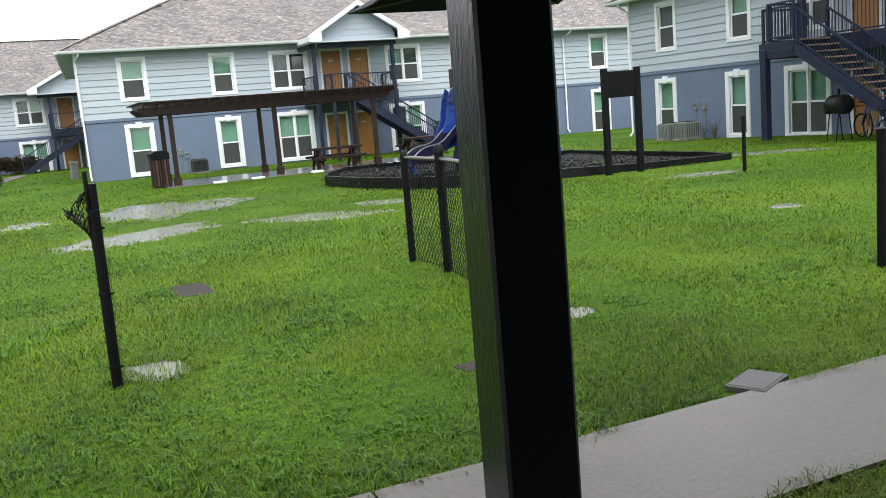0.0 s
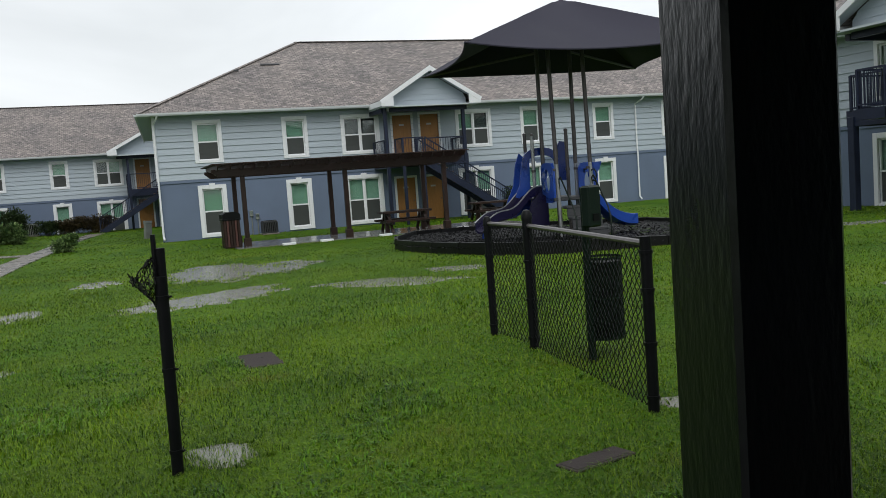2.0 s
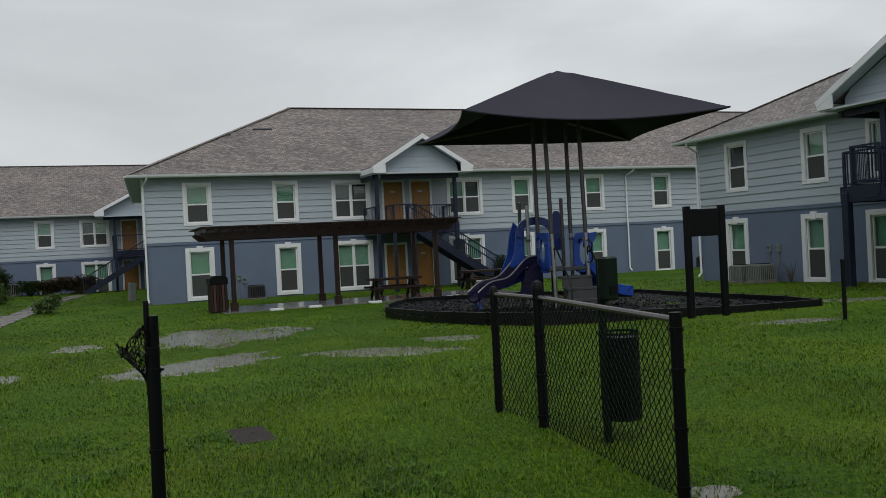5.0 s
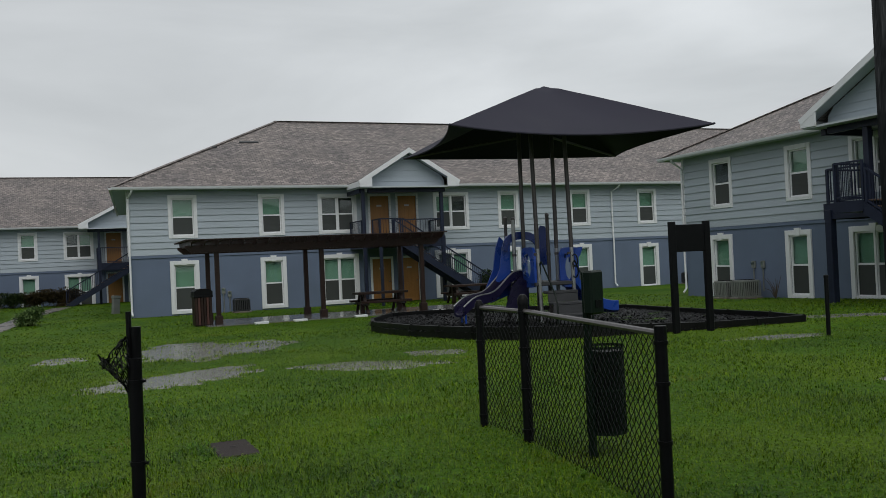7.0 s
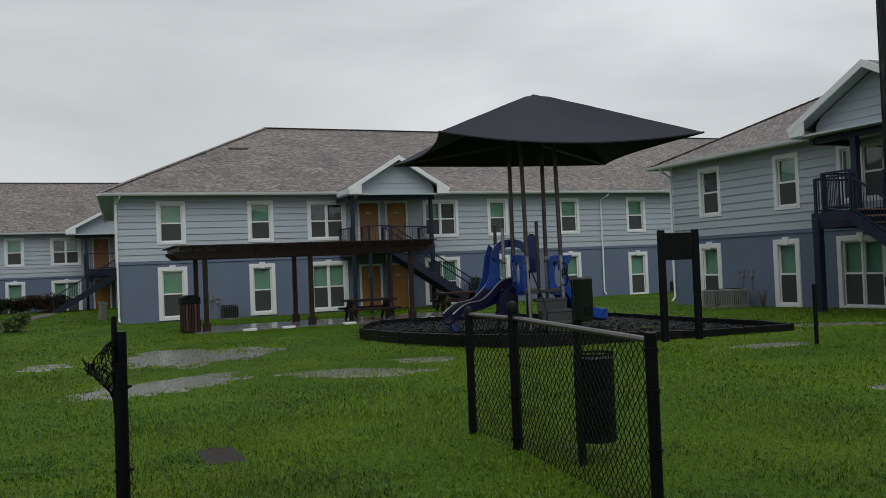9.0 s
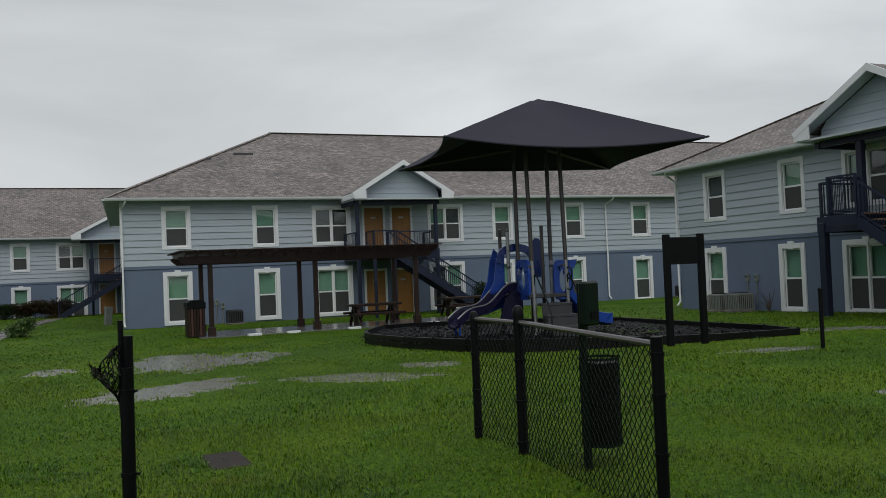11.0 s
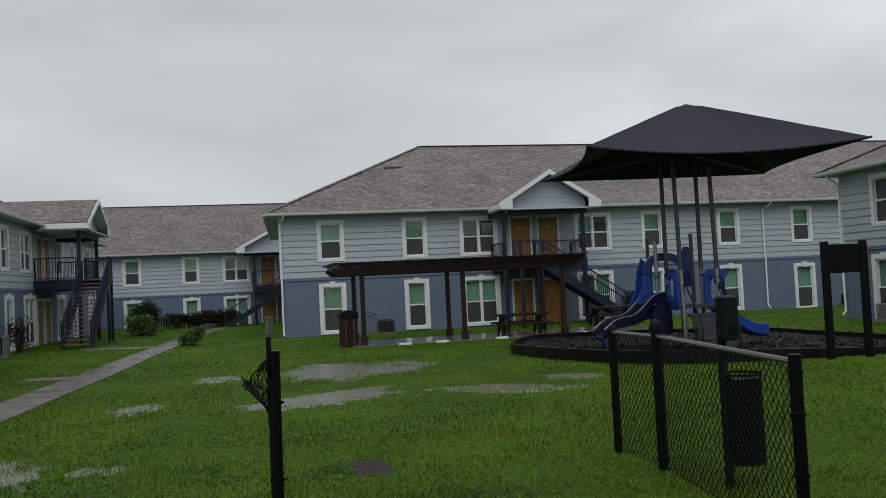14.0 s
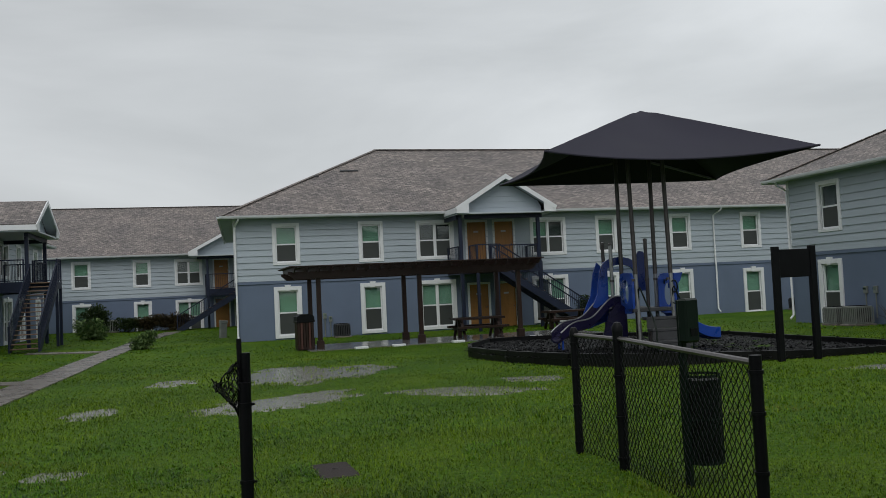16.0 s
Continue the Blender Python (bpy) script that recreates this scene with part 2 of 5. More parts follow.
def leaf_material(name, dark, light, rough=0.5, brown=False, spec=0.15):
    """Blades or leaves: a shade for each island, patches at the size of metres."""
    m = bpy.data.materials.new(name)
    m.use_nodes = True
    n, l = m.node_tree.nodes, m.node_tree.links
    p = n["Principled BSDF"]
    ge = n.new("ShaderNodeNewGeometry")
    co = n.new("ShaderNodeTexCoord")
    a = n.new("ShaderNodeTexNoise")
    a.inputs["Scale"].default_value, a.inputs["Detail"].default_value = 0.45, 6
    l.new(co.outputs["Object"], a.inputs["Vector"])
    ad = n.new("ShaderNodeMath")
    ad.operation = 'MULTIPLY_ADD'
    ad.inputs[1].default_value = 0.75
    l.new(ge.outputs["Random Per Island"], ad.inputs[0])
    sb = n.new("ShaderNodeMath")
    sb.operation = 'SUBTRACT'
    sb.inputs[1].default_value = 0.36
    l.new(a.outputs[0], sb.inputs[0])
    l.new(sb.outputs[0], ad.inputs[2])
    ra = n.new("ShaderNodeValToRGB")
    ra.color_ramp.elements[0].position, ra.color_ramp.elements[1].position = 0.2, 0.8
    ra.color_ramp.elements[0].color, ra.color_ramp.elements[1].color = (*dark, 1), (*light, 1)
    l.new(ad.outputs[0], ra.inputs[0])
    if brown:
        c = n.new("ShaderNodeTexNoise")
        c.inputs["Scale"].default_value, c.inputs["Detail"].default_value = 0.9, 5
        l.new(co.outputs["Object"], c.inputs["Vector"])
        rc = n.new("ShaderNodeValToRGB")
        rc.color_ramp.elements[0].position, rc.color_ramp.elements[1].position = 0.6, 0.72
        rc.color_ramp.elements[0].color, rc.color_ramp.elements[1].color = (0, 0, 0, 1), (0.5, 0.5, 0.5, 1)
        l.new(c.outputs[0], rc.inputs[0])
        mb = n.new("ShaderNodeMixRGB")
        mb.inputs[2].default_value = (0.15, 0.125, 0.014, 1)
        l.new(rc.outputs[0], mb.inputs[0])
        l.new(ra.outputs[0], mb.inputs[1])
        l.new(mb.outputs[0], p.inputs["Base Color"])
    else:
        l.new(ra.outputs[0], p.inputs["Base Color"])
    p.inputs["Roughness"].default_value = rough
    p.inputs["Specular IOR Level"].default_value = spec
    tr = n.new("ShaderNodeBsdfTranslucent")
    l.new(p.inputs["Base Color"].links[0].from_socket, tr.inputs[0])
    mx = n.new("ShaderNodeMixShader")
    mx.inputs[0].default_value = 0.25
    l.new(p.outputs[0], mx.inputs[1])
    l.new(tr.outputs[0], mx.inputs[2])
    l.new(mx.outputs[0], n["Material Output"].inputs[0])
    return m


GRASS = leaf_material("grass_blades", (0.020, 0.066, 0.002), (0.166, 0.268, 0.004), 0.36, brown=True, spec=0.24)
WEED = leaf_material("weed_leaves", (0.010, 0.052, 0.004), (0.125, 0.285, 0.006), 0.34, spec=0.28)
HEDGE = leaf_material("reddish_hedge_leaves", (0.022, 0.02, 0.012), (0.10, 0.075, 0.035))
LEAF = leaf_material("shrub_leaves", (0.012, 0.026, 0.009), (0.062, 0.092, 0.034))
FROND = leaf_material("strap_leaves", (0.04, 0.09, 0.03), (0.24, 0.34, 0.13))


def water_material():
    m = bpy.data.materials.new("rain_water")
    m.use_nodes = True
    n, l = m.node_tree.nodes, m.node_tree.links
    p = n["Principled BSDF"]
    p.inputs["Base Color"].default_value = (0.2, 0.198, 0.17, 1)
    p.inputs["Roughness"].default_value = 0.2
    p.inputs["IOR"].default_value = 1.33
    co = n.new("ShaderNodeTexCoord")
    a = n.new("ShaderNodeTexNoise")
    a.inputs["Scale"].default_value, a.inputs["Detail"].default_value = 34, 4
    l.new(co.outputs["Object"], a.inputs["Vector"])
    bu = n.new("ShaderNodeBump")
    bu.inputs["Strength"].default_value, bu.inputs["Distance"].default_value = 0.45, 0.012
    l.new(a.outputs[0], bu.inputs["Height"])
    l.new(bu.outputs[0], p.inputs["Normal"])
    return m


WATER = water_material()


# ---------------------------------------------------------------- mesh helpers
class Geo:
    """Collects vertices and faces of one mesh."""

    def __init__(self):
        self.v, self.f, self.uv = [], [], {}

    def add(self, pts, faces):
        k = len(self.v)
        self.v += [tuple(p) for p in pts]
        self.f += [tuple(k + i for i in q) for q in faces]
        return self

    def box(self, x0, y0, z0, x1, y1, z1, b=0.0):
        """A box, its edges chamfered by b."""
        x0, x1, y0, y1, z0, z1 = min(x0, x1), max(x0, x1), min(y0, y1), max(y0, y1), min(z0, z1), max(z0, z1)
        b = min(b, (x1 - x0) / 2.5, (y1 - y0) / 2.5, (z1 - z0) / 2.5)
        if b <= 0:
            return self.add([(x0, y0, z0), (x1, y0, z0), (x1, y1, z0), (x0, y1, z0), (x0, y0, z1), (x1, y0, z1), (x1, y1, z1), (x0, y1, z1)],
                            [(0, 3, 2, 1), (4, 5, 6, 7), (0, 1, 5, 4), (1, 2, 6, 5), (2, 3, 7, 6), (3, 0, 4, 7)])
        pts, idx = [], {}
        for i, (x, sx) in enumerate(((x0, 1), (x1, -1))):
            for j, (y, sy) in enumerate(((y0, 1), (y1, -1))):
                for k, (z, sz) in enumerate(((z0, 1), (z1, -1))):
                    for ax in range(3):
                        idx[i, j, k, ax] = len(pts)
                        pts.append((x + (0 if ax == 0 else sx * b), y + (0 if ax == 1 else sy * b), z + (0 if ax == 2 else sz * b)))
        q = []
        for s in (0, 1):
            o = (lambda r: r) if s else (lambda r: r[::-1])
            q.append(o([idx[s, 0, 0, 0], idx[s, 1, 0, 0], idx[s, 1, 1, 0], idx[s, 0, 1, 0]]))
            q.append(o([idx[0, s, 0, 1], idx[0, s, 1, 1], idx[1, s, 1, 1], idx[1, s, 0, 1]]))
            q.append(o([idx[0, 0, s, 2], idx[1, 0, s, 2], idx[1, 1, s, 2], idx[0, 1, s, 2]]))
        for a in (0, 1):
            for c in (0, 1):
                q.append([idx[0, a, c, 1], idx[1, a, c, 1], idx[1, a, c, 2], idx[0, a, c, 2]])
                q.append([idx[a, 0, c, 0], idx[a, 1, c, 0], idx[a, 1, c, 2], idx[a, 0, c, 2]])
                q.append([idx[a, c, 0, 0], idx[a, c, 1, 0], idx[a, c, 1, 1], idx[a, c, 0, 1]])
                for e in (0, 1):
                    q.append([idx[a, c, e, 0], idx[a, c, e, 1], idx[a, c, e, 2]])
        return self.add(pts, q)

    def tube(self, path, r, n=8, cap=True):
        """A round bar of radius r (a number, or one for each point) along a path."""
        path = [Vector(p) for p in path]
        rs = r if isinstance(r, (list, tuple)) else [r] * len(path)
        pts, faces, side = [], [], None
        for i, p in enumerate(path):
            d = (path[min(i + 1, len(path) - 1)] - path[max(i - 1, 0)]).normalized()
            if side is None:
                side = d.orthogonal().normalized()
            side = (side - d * side.dot(d)).normalized()
            up = d.cross(side)
            for k in range(n):
                a = 2 * math.pi * k / n
                pts.append(p + (side * math.cos(a) + up * math.sin(a)) * rs[i])
        for i in range(len(path) - 1):
            for k in range(n):
                faces.append((i * n + k, i * n + (k + 1) % n, (i + 1) * n + (k + 1) % n, (i + 1) * n + k))
        if cap:
            faces += [tuple(range(n))[::-1], tuple(range((len(path) - 1) * n, len(path) * n))]
        return self.add(pts, faces)

    def prism(self, poly, z0, z1, plane="xy", b=0.0):
        """A flat outline carried from z0 to z1 along the third axis."""
        put = {"xy": lambda a, c, h: (a, c, h), "xz": lambda a, c, h: (a, h, c), "yz": lambda a, c, h: (h, a, c)}[plane]
        n = len(poly)
        pts = [put(a, c, z0) for a, c in poly] + [put(a, c, z1) for a, c in poly]
        faces = [tuple(range(n))[::-1], tuple(range(n, 2 * n))] + [(i, (i + 1) % n, n + (i + 1) % n, n + i) for i in range(n)]
        return self.add(pts, faces)

    def plank(self, a, c, w, h, up=(0, 0, 1)):
        """A straight board from a to c, w wide and h high."""
        a, c, up = Vector(a), Vector(c), Vector(up)
        d = (c - a).normalized()
        s = d.cross(up).normalized()
        t = s.cross(d)
        pts = [p + s * (w / 2) * i + t * (h / 2) * j for p in (a, c) for i, j in ((-1, -1), (1, -1), (1, 1), (-1, 1))]
        return self.add(pts, [(3, 2, 1, 0), (4, 5, 6, 7), (0, 1, 5, 4), (1, 2, 6, 5), (2, 3, 7, 6), (3, 0, 4, 7)])

    def ob(self, name, material, parent=None, label="", smooth=False):
        me = bpy.data.meshes.new(name)
        me.from_pydata(self.v, [], self.f)
        bm = bmesh.new()
        bm.from_mesh(me)
        bmesh.ops.recalc_face_normals(bm, faces=bm.faces)
        bm.to_mesh(me)
        bm.free()
        me.materials.append(material)
        if smooth:
            me.polygons.foreach_set("use_smooth", [True] * len(me.polygons))
            me.set_sharp_from_angle(angle=radians(40))
        o = new(name, me)
        if parent:
            o.parent = parent
        if label:
            tagged(o, label)
        return o


def thing(name, m, label, category, group="", kind=""):
    """An Empty at a thing's base."""
    e = new(name)
    e.empty_display_size = 0.2
    e.matrix_world = m
    return tagged(e, label, category, group, kind)


def smoothstep(a, b, x):
    t = min(1, max(0, (x - a) / (b - a)))
    return t * t * (3 - 2 * t)


def ground_z(x, y):
    """The lawn falls gently towards the houses, a little less beside the path."""
    z = -0.26 * smoothstep(-32, -9, y)
    s = smoothstep(4.5, 10.0, -x)
    return z * (1 - s) - 0.10 * s


# ---------------------------------------------------------------- ground
def build_ground():
    far = [150, 250, 500, 1000, 2500]
    xs = [-v for v in far[::-1]] + [i * 1.0 for i in range(-100, 101)] + far
    ys = [-v for v in far[::-1]] + [i * 1.0 for i in range(-100, 101)] + far
    n = len(ys)
    v = [(x, y, ground_z(x, y) + 0.012 * noise.noise((x * 0.7, y * 0.7, 0))) for x in xs for y in ys]
    f = [(i * n + j, (i + 1) * n + j, (i + 1) * n + j + 1, i * n + j + 1) for i in range(len(xs) - 1) for j in range(n - 1)]
    o = Geo().add(v, f).ob("ground", LAWN, smooth=True)
    tagged(o, "wet green lawn with yellowish patches and standing water", "lawn", kind="structure")


build_ground()


def strip(name, pts, w, label, material, lift=0.03, category="path", joints=1.5):
    """A concrete walk of slabs along a line, lying on the lawn, with narrow joints between the slabs."""
    root = thing(name, pose(0, 0, 0), label, category, kind="structure")
    line = [Vector((*p, 0)) for p in pts]
    run = []
    for a, c in zip(line, line[1:]):
        k = max(1, round((c - a).length / joints))
        run += [a.lerp(c, i / k) for i in range(k)]
    run.append(line[-1])
    for i, (a, c) in enumerate(zip(run, run[1:])):
        d = (c - a).normalized()
        s = Vector((d.y, -d.x, 0)) * w / 2
        a2, c2 = a + d * 0.006, c - d * 0.006
        q = [a2 - s, a2 + s, c2 + s, c2 - s]
        pts3 = [(p.x, p.y, ground_z(p.x, p.y) - 0.1) for p in q] + [(p.x, p.y, ground_z(p.x, p.y) + lift) for p in q]
        Geo().add(pts3, [(0, 3, 2, 1), (4, 5, 6, 7), (0, 1, 5, 4), (1, 2, 6, 5), (2, 3, 7, 6), (3, 0, 4, 7)]).ob("slab", material, root)
    return root


FOOTPATH = [(-5.72, -36.1), (-5.7, -27.0), (-5.55, -20.0), (-5.45, -16.0), (-5.14, -7.4), (-4.5, 2.0), (-4.1, 8.5), (-3.0, 18.0)]
strip("pavement", [(-9, -36.58), (16, -36.58)], 0.96, "wet mud-stained concrete walk along the porch", MUDDY, joints=4.0)
strip("path", FOOTPATH, 0.92, "wet concrete footpath through the lawn", CONC, joints=3.6)
strip("path_branch", [(-5.1, -1.4), (-8.0, -1.4)], 1.0, "short concrete walk from the path to a staircase", CONC)
strip("path_branch", [(-5.9, -15.2), (-6.9, -15.2)], 1.0, "short stub of concrete walk beside the path", CONC)


# ---------------------------------------------------------------- apartment houses
EAVE, BAND, UPPER0, UPPER1, LOWER0, LOWER1, FLOOR2 = 5.08, 2.24, 2.97, 4.79, -0.2, 2.03, 2.62
UNIT, MID, DEPTH = 23.5, 11.65, 16.0
PITCH = 0.49
SINGLES = ((1.6, 2.79), (5.38, 6.51), (16.93, 18.05), (20.92, 22.1))
DOORS = (-1.19, 0.15)
DOUBLES = ((8.02, 9.82), (13.55, 15.38))


def cut_cells(u0, u1, z0, z1, holes):
    """The rectangles of a wall that are left round its openings."""
    us = sorted({u0, u1, *[h[0] for h in holes if u0 < h[0] < u1], *[h[1] for h in holes if u0 < h[1] < u1]})
    zs = sorted({z0, z1, *[h[2] for h in holes if z0 < h[2] < z1], *[h[3] for h in holes if z0 < h[3] < z1]})
    for a, c in zip(us, us[1:]):
        start = None
        for b, d in zip(zs, zs[1:]):
            hole = any(h[0] < (a + c) / 2 < h[1] and h[2] < (b + d) / 2 < h[3] for h in holes)
            if hole and start is not None:
                yield a, c, start, b
                start = None
            if not hole and start is None:
                start = b
        if start is not None:
            yield a, c, start, zs[-1]


def window(parent, u0, u1, z0, z1, lower, kind, rng):
    """A white sash window with flat trim; the ground-floor ones have a keystone."""
    t = 0.15 if not lower else 0.17
    w = Geo()
    w.box(u0, -0.055, z0, u0 + t, 0.02, z1, 0.008).box(u1 - t, -0.055, z0, u1, 0.02, z1, 0.008)
    w.box(u0 + t, -0.055, z1 - t, u1 - t, 0.02, z1, 0.008)
    w.box(u0 + t, -0.06, z0, u1 - t, 0.02, z0 + t * 0.8, 0.008)
    if lower:
        c = (u0 + u1) / 2
        w.prism([(c - 0.09, z1 - t - 0.02), (c + 0.09, z1 - t - 0.02), (c + 0.13, z1 + 0.07), (c - 0.13, z1 + 0.07)], -0.075, 0.0, "xz")
    win = w.ob("window", WHITE, parent)
    a, c, b, d = u0 + t, u1 - t, z0 + t * 0.8, z1 - t
    fr = 0.05
    bays = ((a, c),) if kind == 1 else ((a, (a + c) / 2 - 0.02), ((a + c) / 2 + 0.02, c))
    if kind == 2:
        Geo().box((a + c) / 2 - 0.03, -0.01, b, (a + c) / 2 + 0.03, 0.1, d, 0.006).ob("mullion", VINYL, win)
    for p, q in bays:
        h = b + (d - b) * 0.5
        f = Geo()
        f.box(p, 0.025, b, p + fr, 0.1, d).box(q - fr, 0.025, b, q, 0.1, d).box(p + fr, 0.025, d - fr, q - fr, 0.1, d)
        f.box(p + fr, 0.025, b, q - fr, 0.1, b + fr).box(p + fr, 0.03, h - 0.03, q - fr, 0.1, h + 0.03)
        f.ob("sash_frame", VINYL, win)
        top, low = (h + 0.03, d - fr), (b + fr, h - 0.03)
        Geo().box(p + fr, 0.072, top[0], q - fr, 0.078, top[1]).ob("pane", GLASS, win).visible_shadow = False
        Geo().box(p + fr, 0.088, low[0], q - fr, 0.094, low[1]).ob("pane", GLASS, win).visible_shadow = False
        shade = rng.random()
        back = DRAPE if (kind == 2 and not lower and shade < 0.7) or shade < 0.04 else BLIND
        z_end = low[0] - 0.03
        n = 16
        bl = Geo()
        for i in range(n):
            z = z_end + (d - z_end) * i / n
            bl.add([(p, 0.158, z), (q, 0.158, z), (q, 0.166, z + (d - z_end) / n), (p, 0.166, z + (d - z_end) / n)], [(0, 1, 2, 3)])
        bl.box(p, 0.19, z_end, q, 0.2, d)
        bl.ob("blind" if back is BLIND else "curtain", back, win)
        # half-raised blinds and insect screens over the lower sashes
        Geo().box(p + fr, 0.048, low[0], q - fr, 0.052, low[1]).ob("insect_screen", SCREEN, win)
    return win


def house_door(parent, u0, u1, z0, z1):
    f = Geo()
    f.box(u0 - 0.1, -0.04, z0, u0, 0.05, z1 + 0.1, 0.006).box(u1, -0.04, z0, u1 + 0.1, 0.05, z1 + 0.1, 0.006).box(u0, -0.04, z1, u1, 0.05, z1 + 0.1, 0.006)
    fr = f.ob("door_frame", WHITE, parent)
    d = Geo()
    d.box(u0, 0.03, z0 + 0.02, u1, 0.08, z1)
    w = u1 - u0
    for i in (0, 1):
        x0 = u0 + 0.1 + i * (w / 2 - 0.03)
        x1 = x0 + w / 2 - 0.17
        d.box(x0, 0.02, z0 + 0.2, x1, 0.035, z0 + 0.85, 0.01).box(x0, 0.02, z0 + 1.0, x1, 0.035, z1 - 0.18, 0.01)
    door = d.ob("door", DOOR, fr)
    Geo().box(u0 + w * 0.36, 0.008, z0 + 1.52, u0 + w * 0.62, 0.022, z0 + 1.6).ob("number_bars", BARS, fr)
    Geo().tube([(u1 - 0.09, 0.03, z0 + 0.95), (u1 - 0.09, -0.03, z0 + 0.95)], [0.03, 0.024], 8).ob("door_knob", STEEL, fr)
    return door


BALUSTERS = {}


def railing(parent, a, c, h=1.0, step=0.115):
    """A navy metal railing between two points of its foot line."""
    a, c = Vector(a), Vector(c)
    rail = Geo().plank(a + Vector((0, 0, h)), c + Vector((0, 0, h)), 0.05, 0.05).plank(a + Vector((0, 0, 0.1)), c + Vector((0, 0, 0.1)), 0.04, 0.04)
    for p in (a, c):
        rail.box(p.x - 0.03, p.y - 0.03, p.z, p.x + 0.03, p.y + 0.03, p.z + h + 0.02)
    r = rail.ob("railing", NAVY, parent)
    n = max(2, int((c - a).length / step))
    key = round(h, 2)
    if key not in BALUSTERS:
        BALUSTERS[key] = Geo().tube([(0, 0, 0.1), (0, 0, h)], 0.0105, 4, False).ob("baluster", NAVY)
        BALUSTERS[key].parent = r
        BALUSTERS[key].location = a.lerp(c, 1 / n)
        first = 2
    else:
        first = 1
    for i in range(first, n):
        o = new("baluster", BALUSTERS[key].data)
        o.parent = r
        o.location = a.lerp(c, i / n)
    return r


def porch(house, c, mirror, base, slide=0.0, climb=0.0, shift=0.0, apex=6.48, inset=0.0, left=-2.4, hw=2.62, props=True, rail=1.0):
    """Two doors on each floor, a balcony with a gabled roof, and an outside stair."""
    s = -1 if mirror else 1

    def X(v):
        return c + s * v
    for z in (FLOOR2, base):
        for k in DOORS:
            a, b = sorted((X(k), X(k + 0.9)))
            house_door(house, a, b, z, z + 2.0)
    mid = c
    c = c + s * slide
    # balcony floor and its edge beams
    out = left - 0.05 - 0.3 * inset
    Geo().box(X(out), -1.9, FLOOR2 - 0.14, X(1.62), 0.0, FLOOR2).ob("balcony_floor", CONC, house)
    Geo().box(X(out - 0.05), -1.96, FLOOR2 - 0.42, X(1.68), -1.9, FLOOR2 + 0.04, 0.01).box(X(out - 0.05), -1.9, FLOOR2 - 0.42, X(out + 0.01), 0, FLOOR2 + 0.04).box(
        X(1.62), -1.9, FLOOR2 - 0.42, X(1.68), 0, FLOOR2 + 0.04).ob("balcony_beam", NAVY, house)
    for k, up in ((left, inset), (1.55, 0.0)):
        if up:
            Geo().box(X(out + 0.14) - 0.11, -2.02, base, X(out + 0.14) + 0.11, -1.8, FLOOR2 - 0.14, 0.012).ob("porch_post", NAVY, house)
            Geo().box(X(k + up) - 0.09, -2.0, FLOOR2, X(k + up) + 0.09, -1.82, EAVE - 0.25, 0.012).ob("porch_post", NAVY, house)
        else:
            Geo().box(X(k) - 0.075, -2.0, base, X(k) + 0.075, -1.85, EAVE - 0.25, 0.012).ob("porch_post", NAVY, house)
    gap = -0.6 + climb
    if gap - 0.95 > left + 0.5:
        railing(house, (X(out + 0.13), -1.93, FLOOR2), (X(min(1.47, gap - 0.95)), -1.93, FLOOR2), rail)
    if gap < 1.2:
        railing(house, (X(max(left + 0.08, gap + 0.05)), -1.93, FLOOR2), (X(1.47), -1.93, FLOOR2), rail)
    railing(house, (X(out - 0.02), -1.8, FLOOR2), (X(out - 0.02), -0.1, FLOOR2), rail)
    railing(house, (X(1.65), -1.8, FLOOR2), (X(1.65), -0.1, FLOOR2), rail)
    # stair
    n, rise = 16, (FLOOR2 - base) / 16
    go = 0.262
    x0, y0, y1 = -0.6 + climb, -2.02, -3.1
    for y in (y0, y1):
        st = Geo()
        top, foot = (x0, FLOOR2 - 0.16), (x0 + n * go, base + 0.02)
        st.prism([(X(top[0]), top[1] + 0.13), (X(foot[0]), foot[1] + 0.13), (X(foot[0]), foot[1] - 0.0), (X(foot[0] - 0.35), foot[1]), (X(top[0]), top[1] - 0.2)],
                 y - 0.03, y + 0.03, "xz")
        stair = st.ob("stair_stringer", NAVY, house)
    for i in range(n):
        x = x0 + i * go
        z = FLOOR2 - (i + 0) * rise
        Geo().box(X(x), y1 + 0.03, z - 0.05, X(x + go + 0.02), y0 - 0.03, z - 0.008, 0.008).ob("tread", TREAD, stair)
    Geo().box(X(x0 - 0.95), y1 - 0.03, FLOOR2 - 0.3, X(x0 + 0.02), y0, FLOOR2 - 0.01).ob("stair_landing", NAVY, house)
    for k in (x0 - 0.9, x0 - 0.02) if props else ():
        Geo().box(X(k) - 0.06, y1 - 0.03, base, X(k) + 0.06, y1 + 0.09, FLOOR2 - 0.3, 0.01).ob("landing_post", NAVY, house)
    railing(house, (X(x0 - 0.9), y1, FLOOR2), (X(x0), y1, FLOOR2), rail)
    railing(house, (X(x0 - 0.9), y1 + 0.1, FLOOR2), (X(x0 - 0.9), y0, FLOOR2), rail)
    for y in (y0, y1):
        railing(house, (X(x0 + 0.1), y, FLOOR2 - 0.12), (X(x0 + n * go - 0.05), y, base + 0.1), 0.92)
    # gabled roof over the balcony
    c = mid - 0.08 + shift
    yf, za, ze = -2.48, apex, 5.1
    slope = (za - ze) / hw
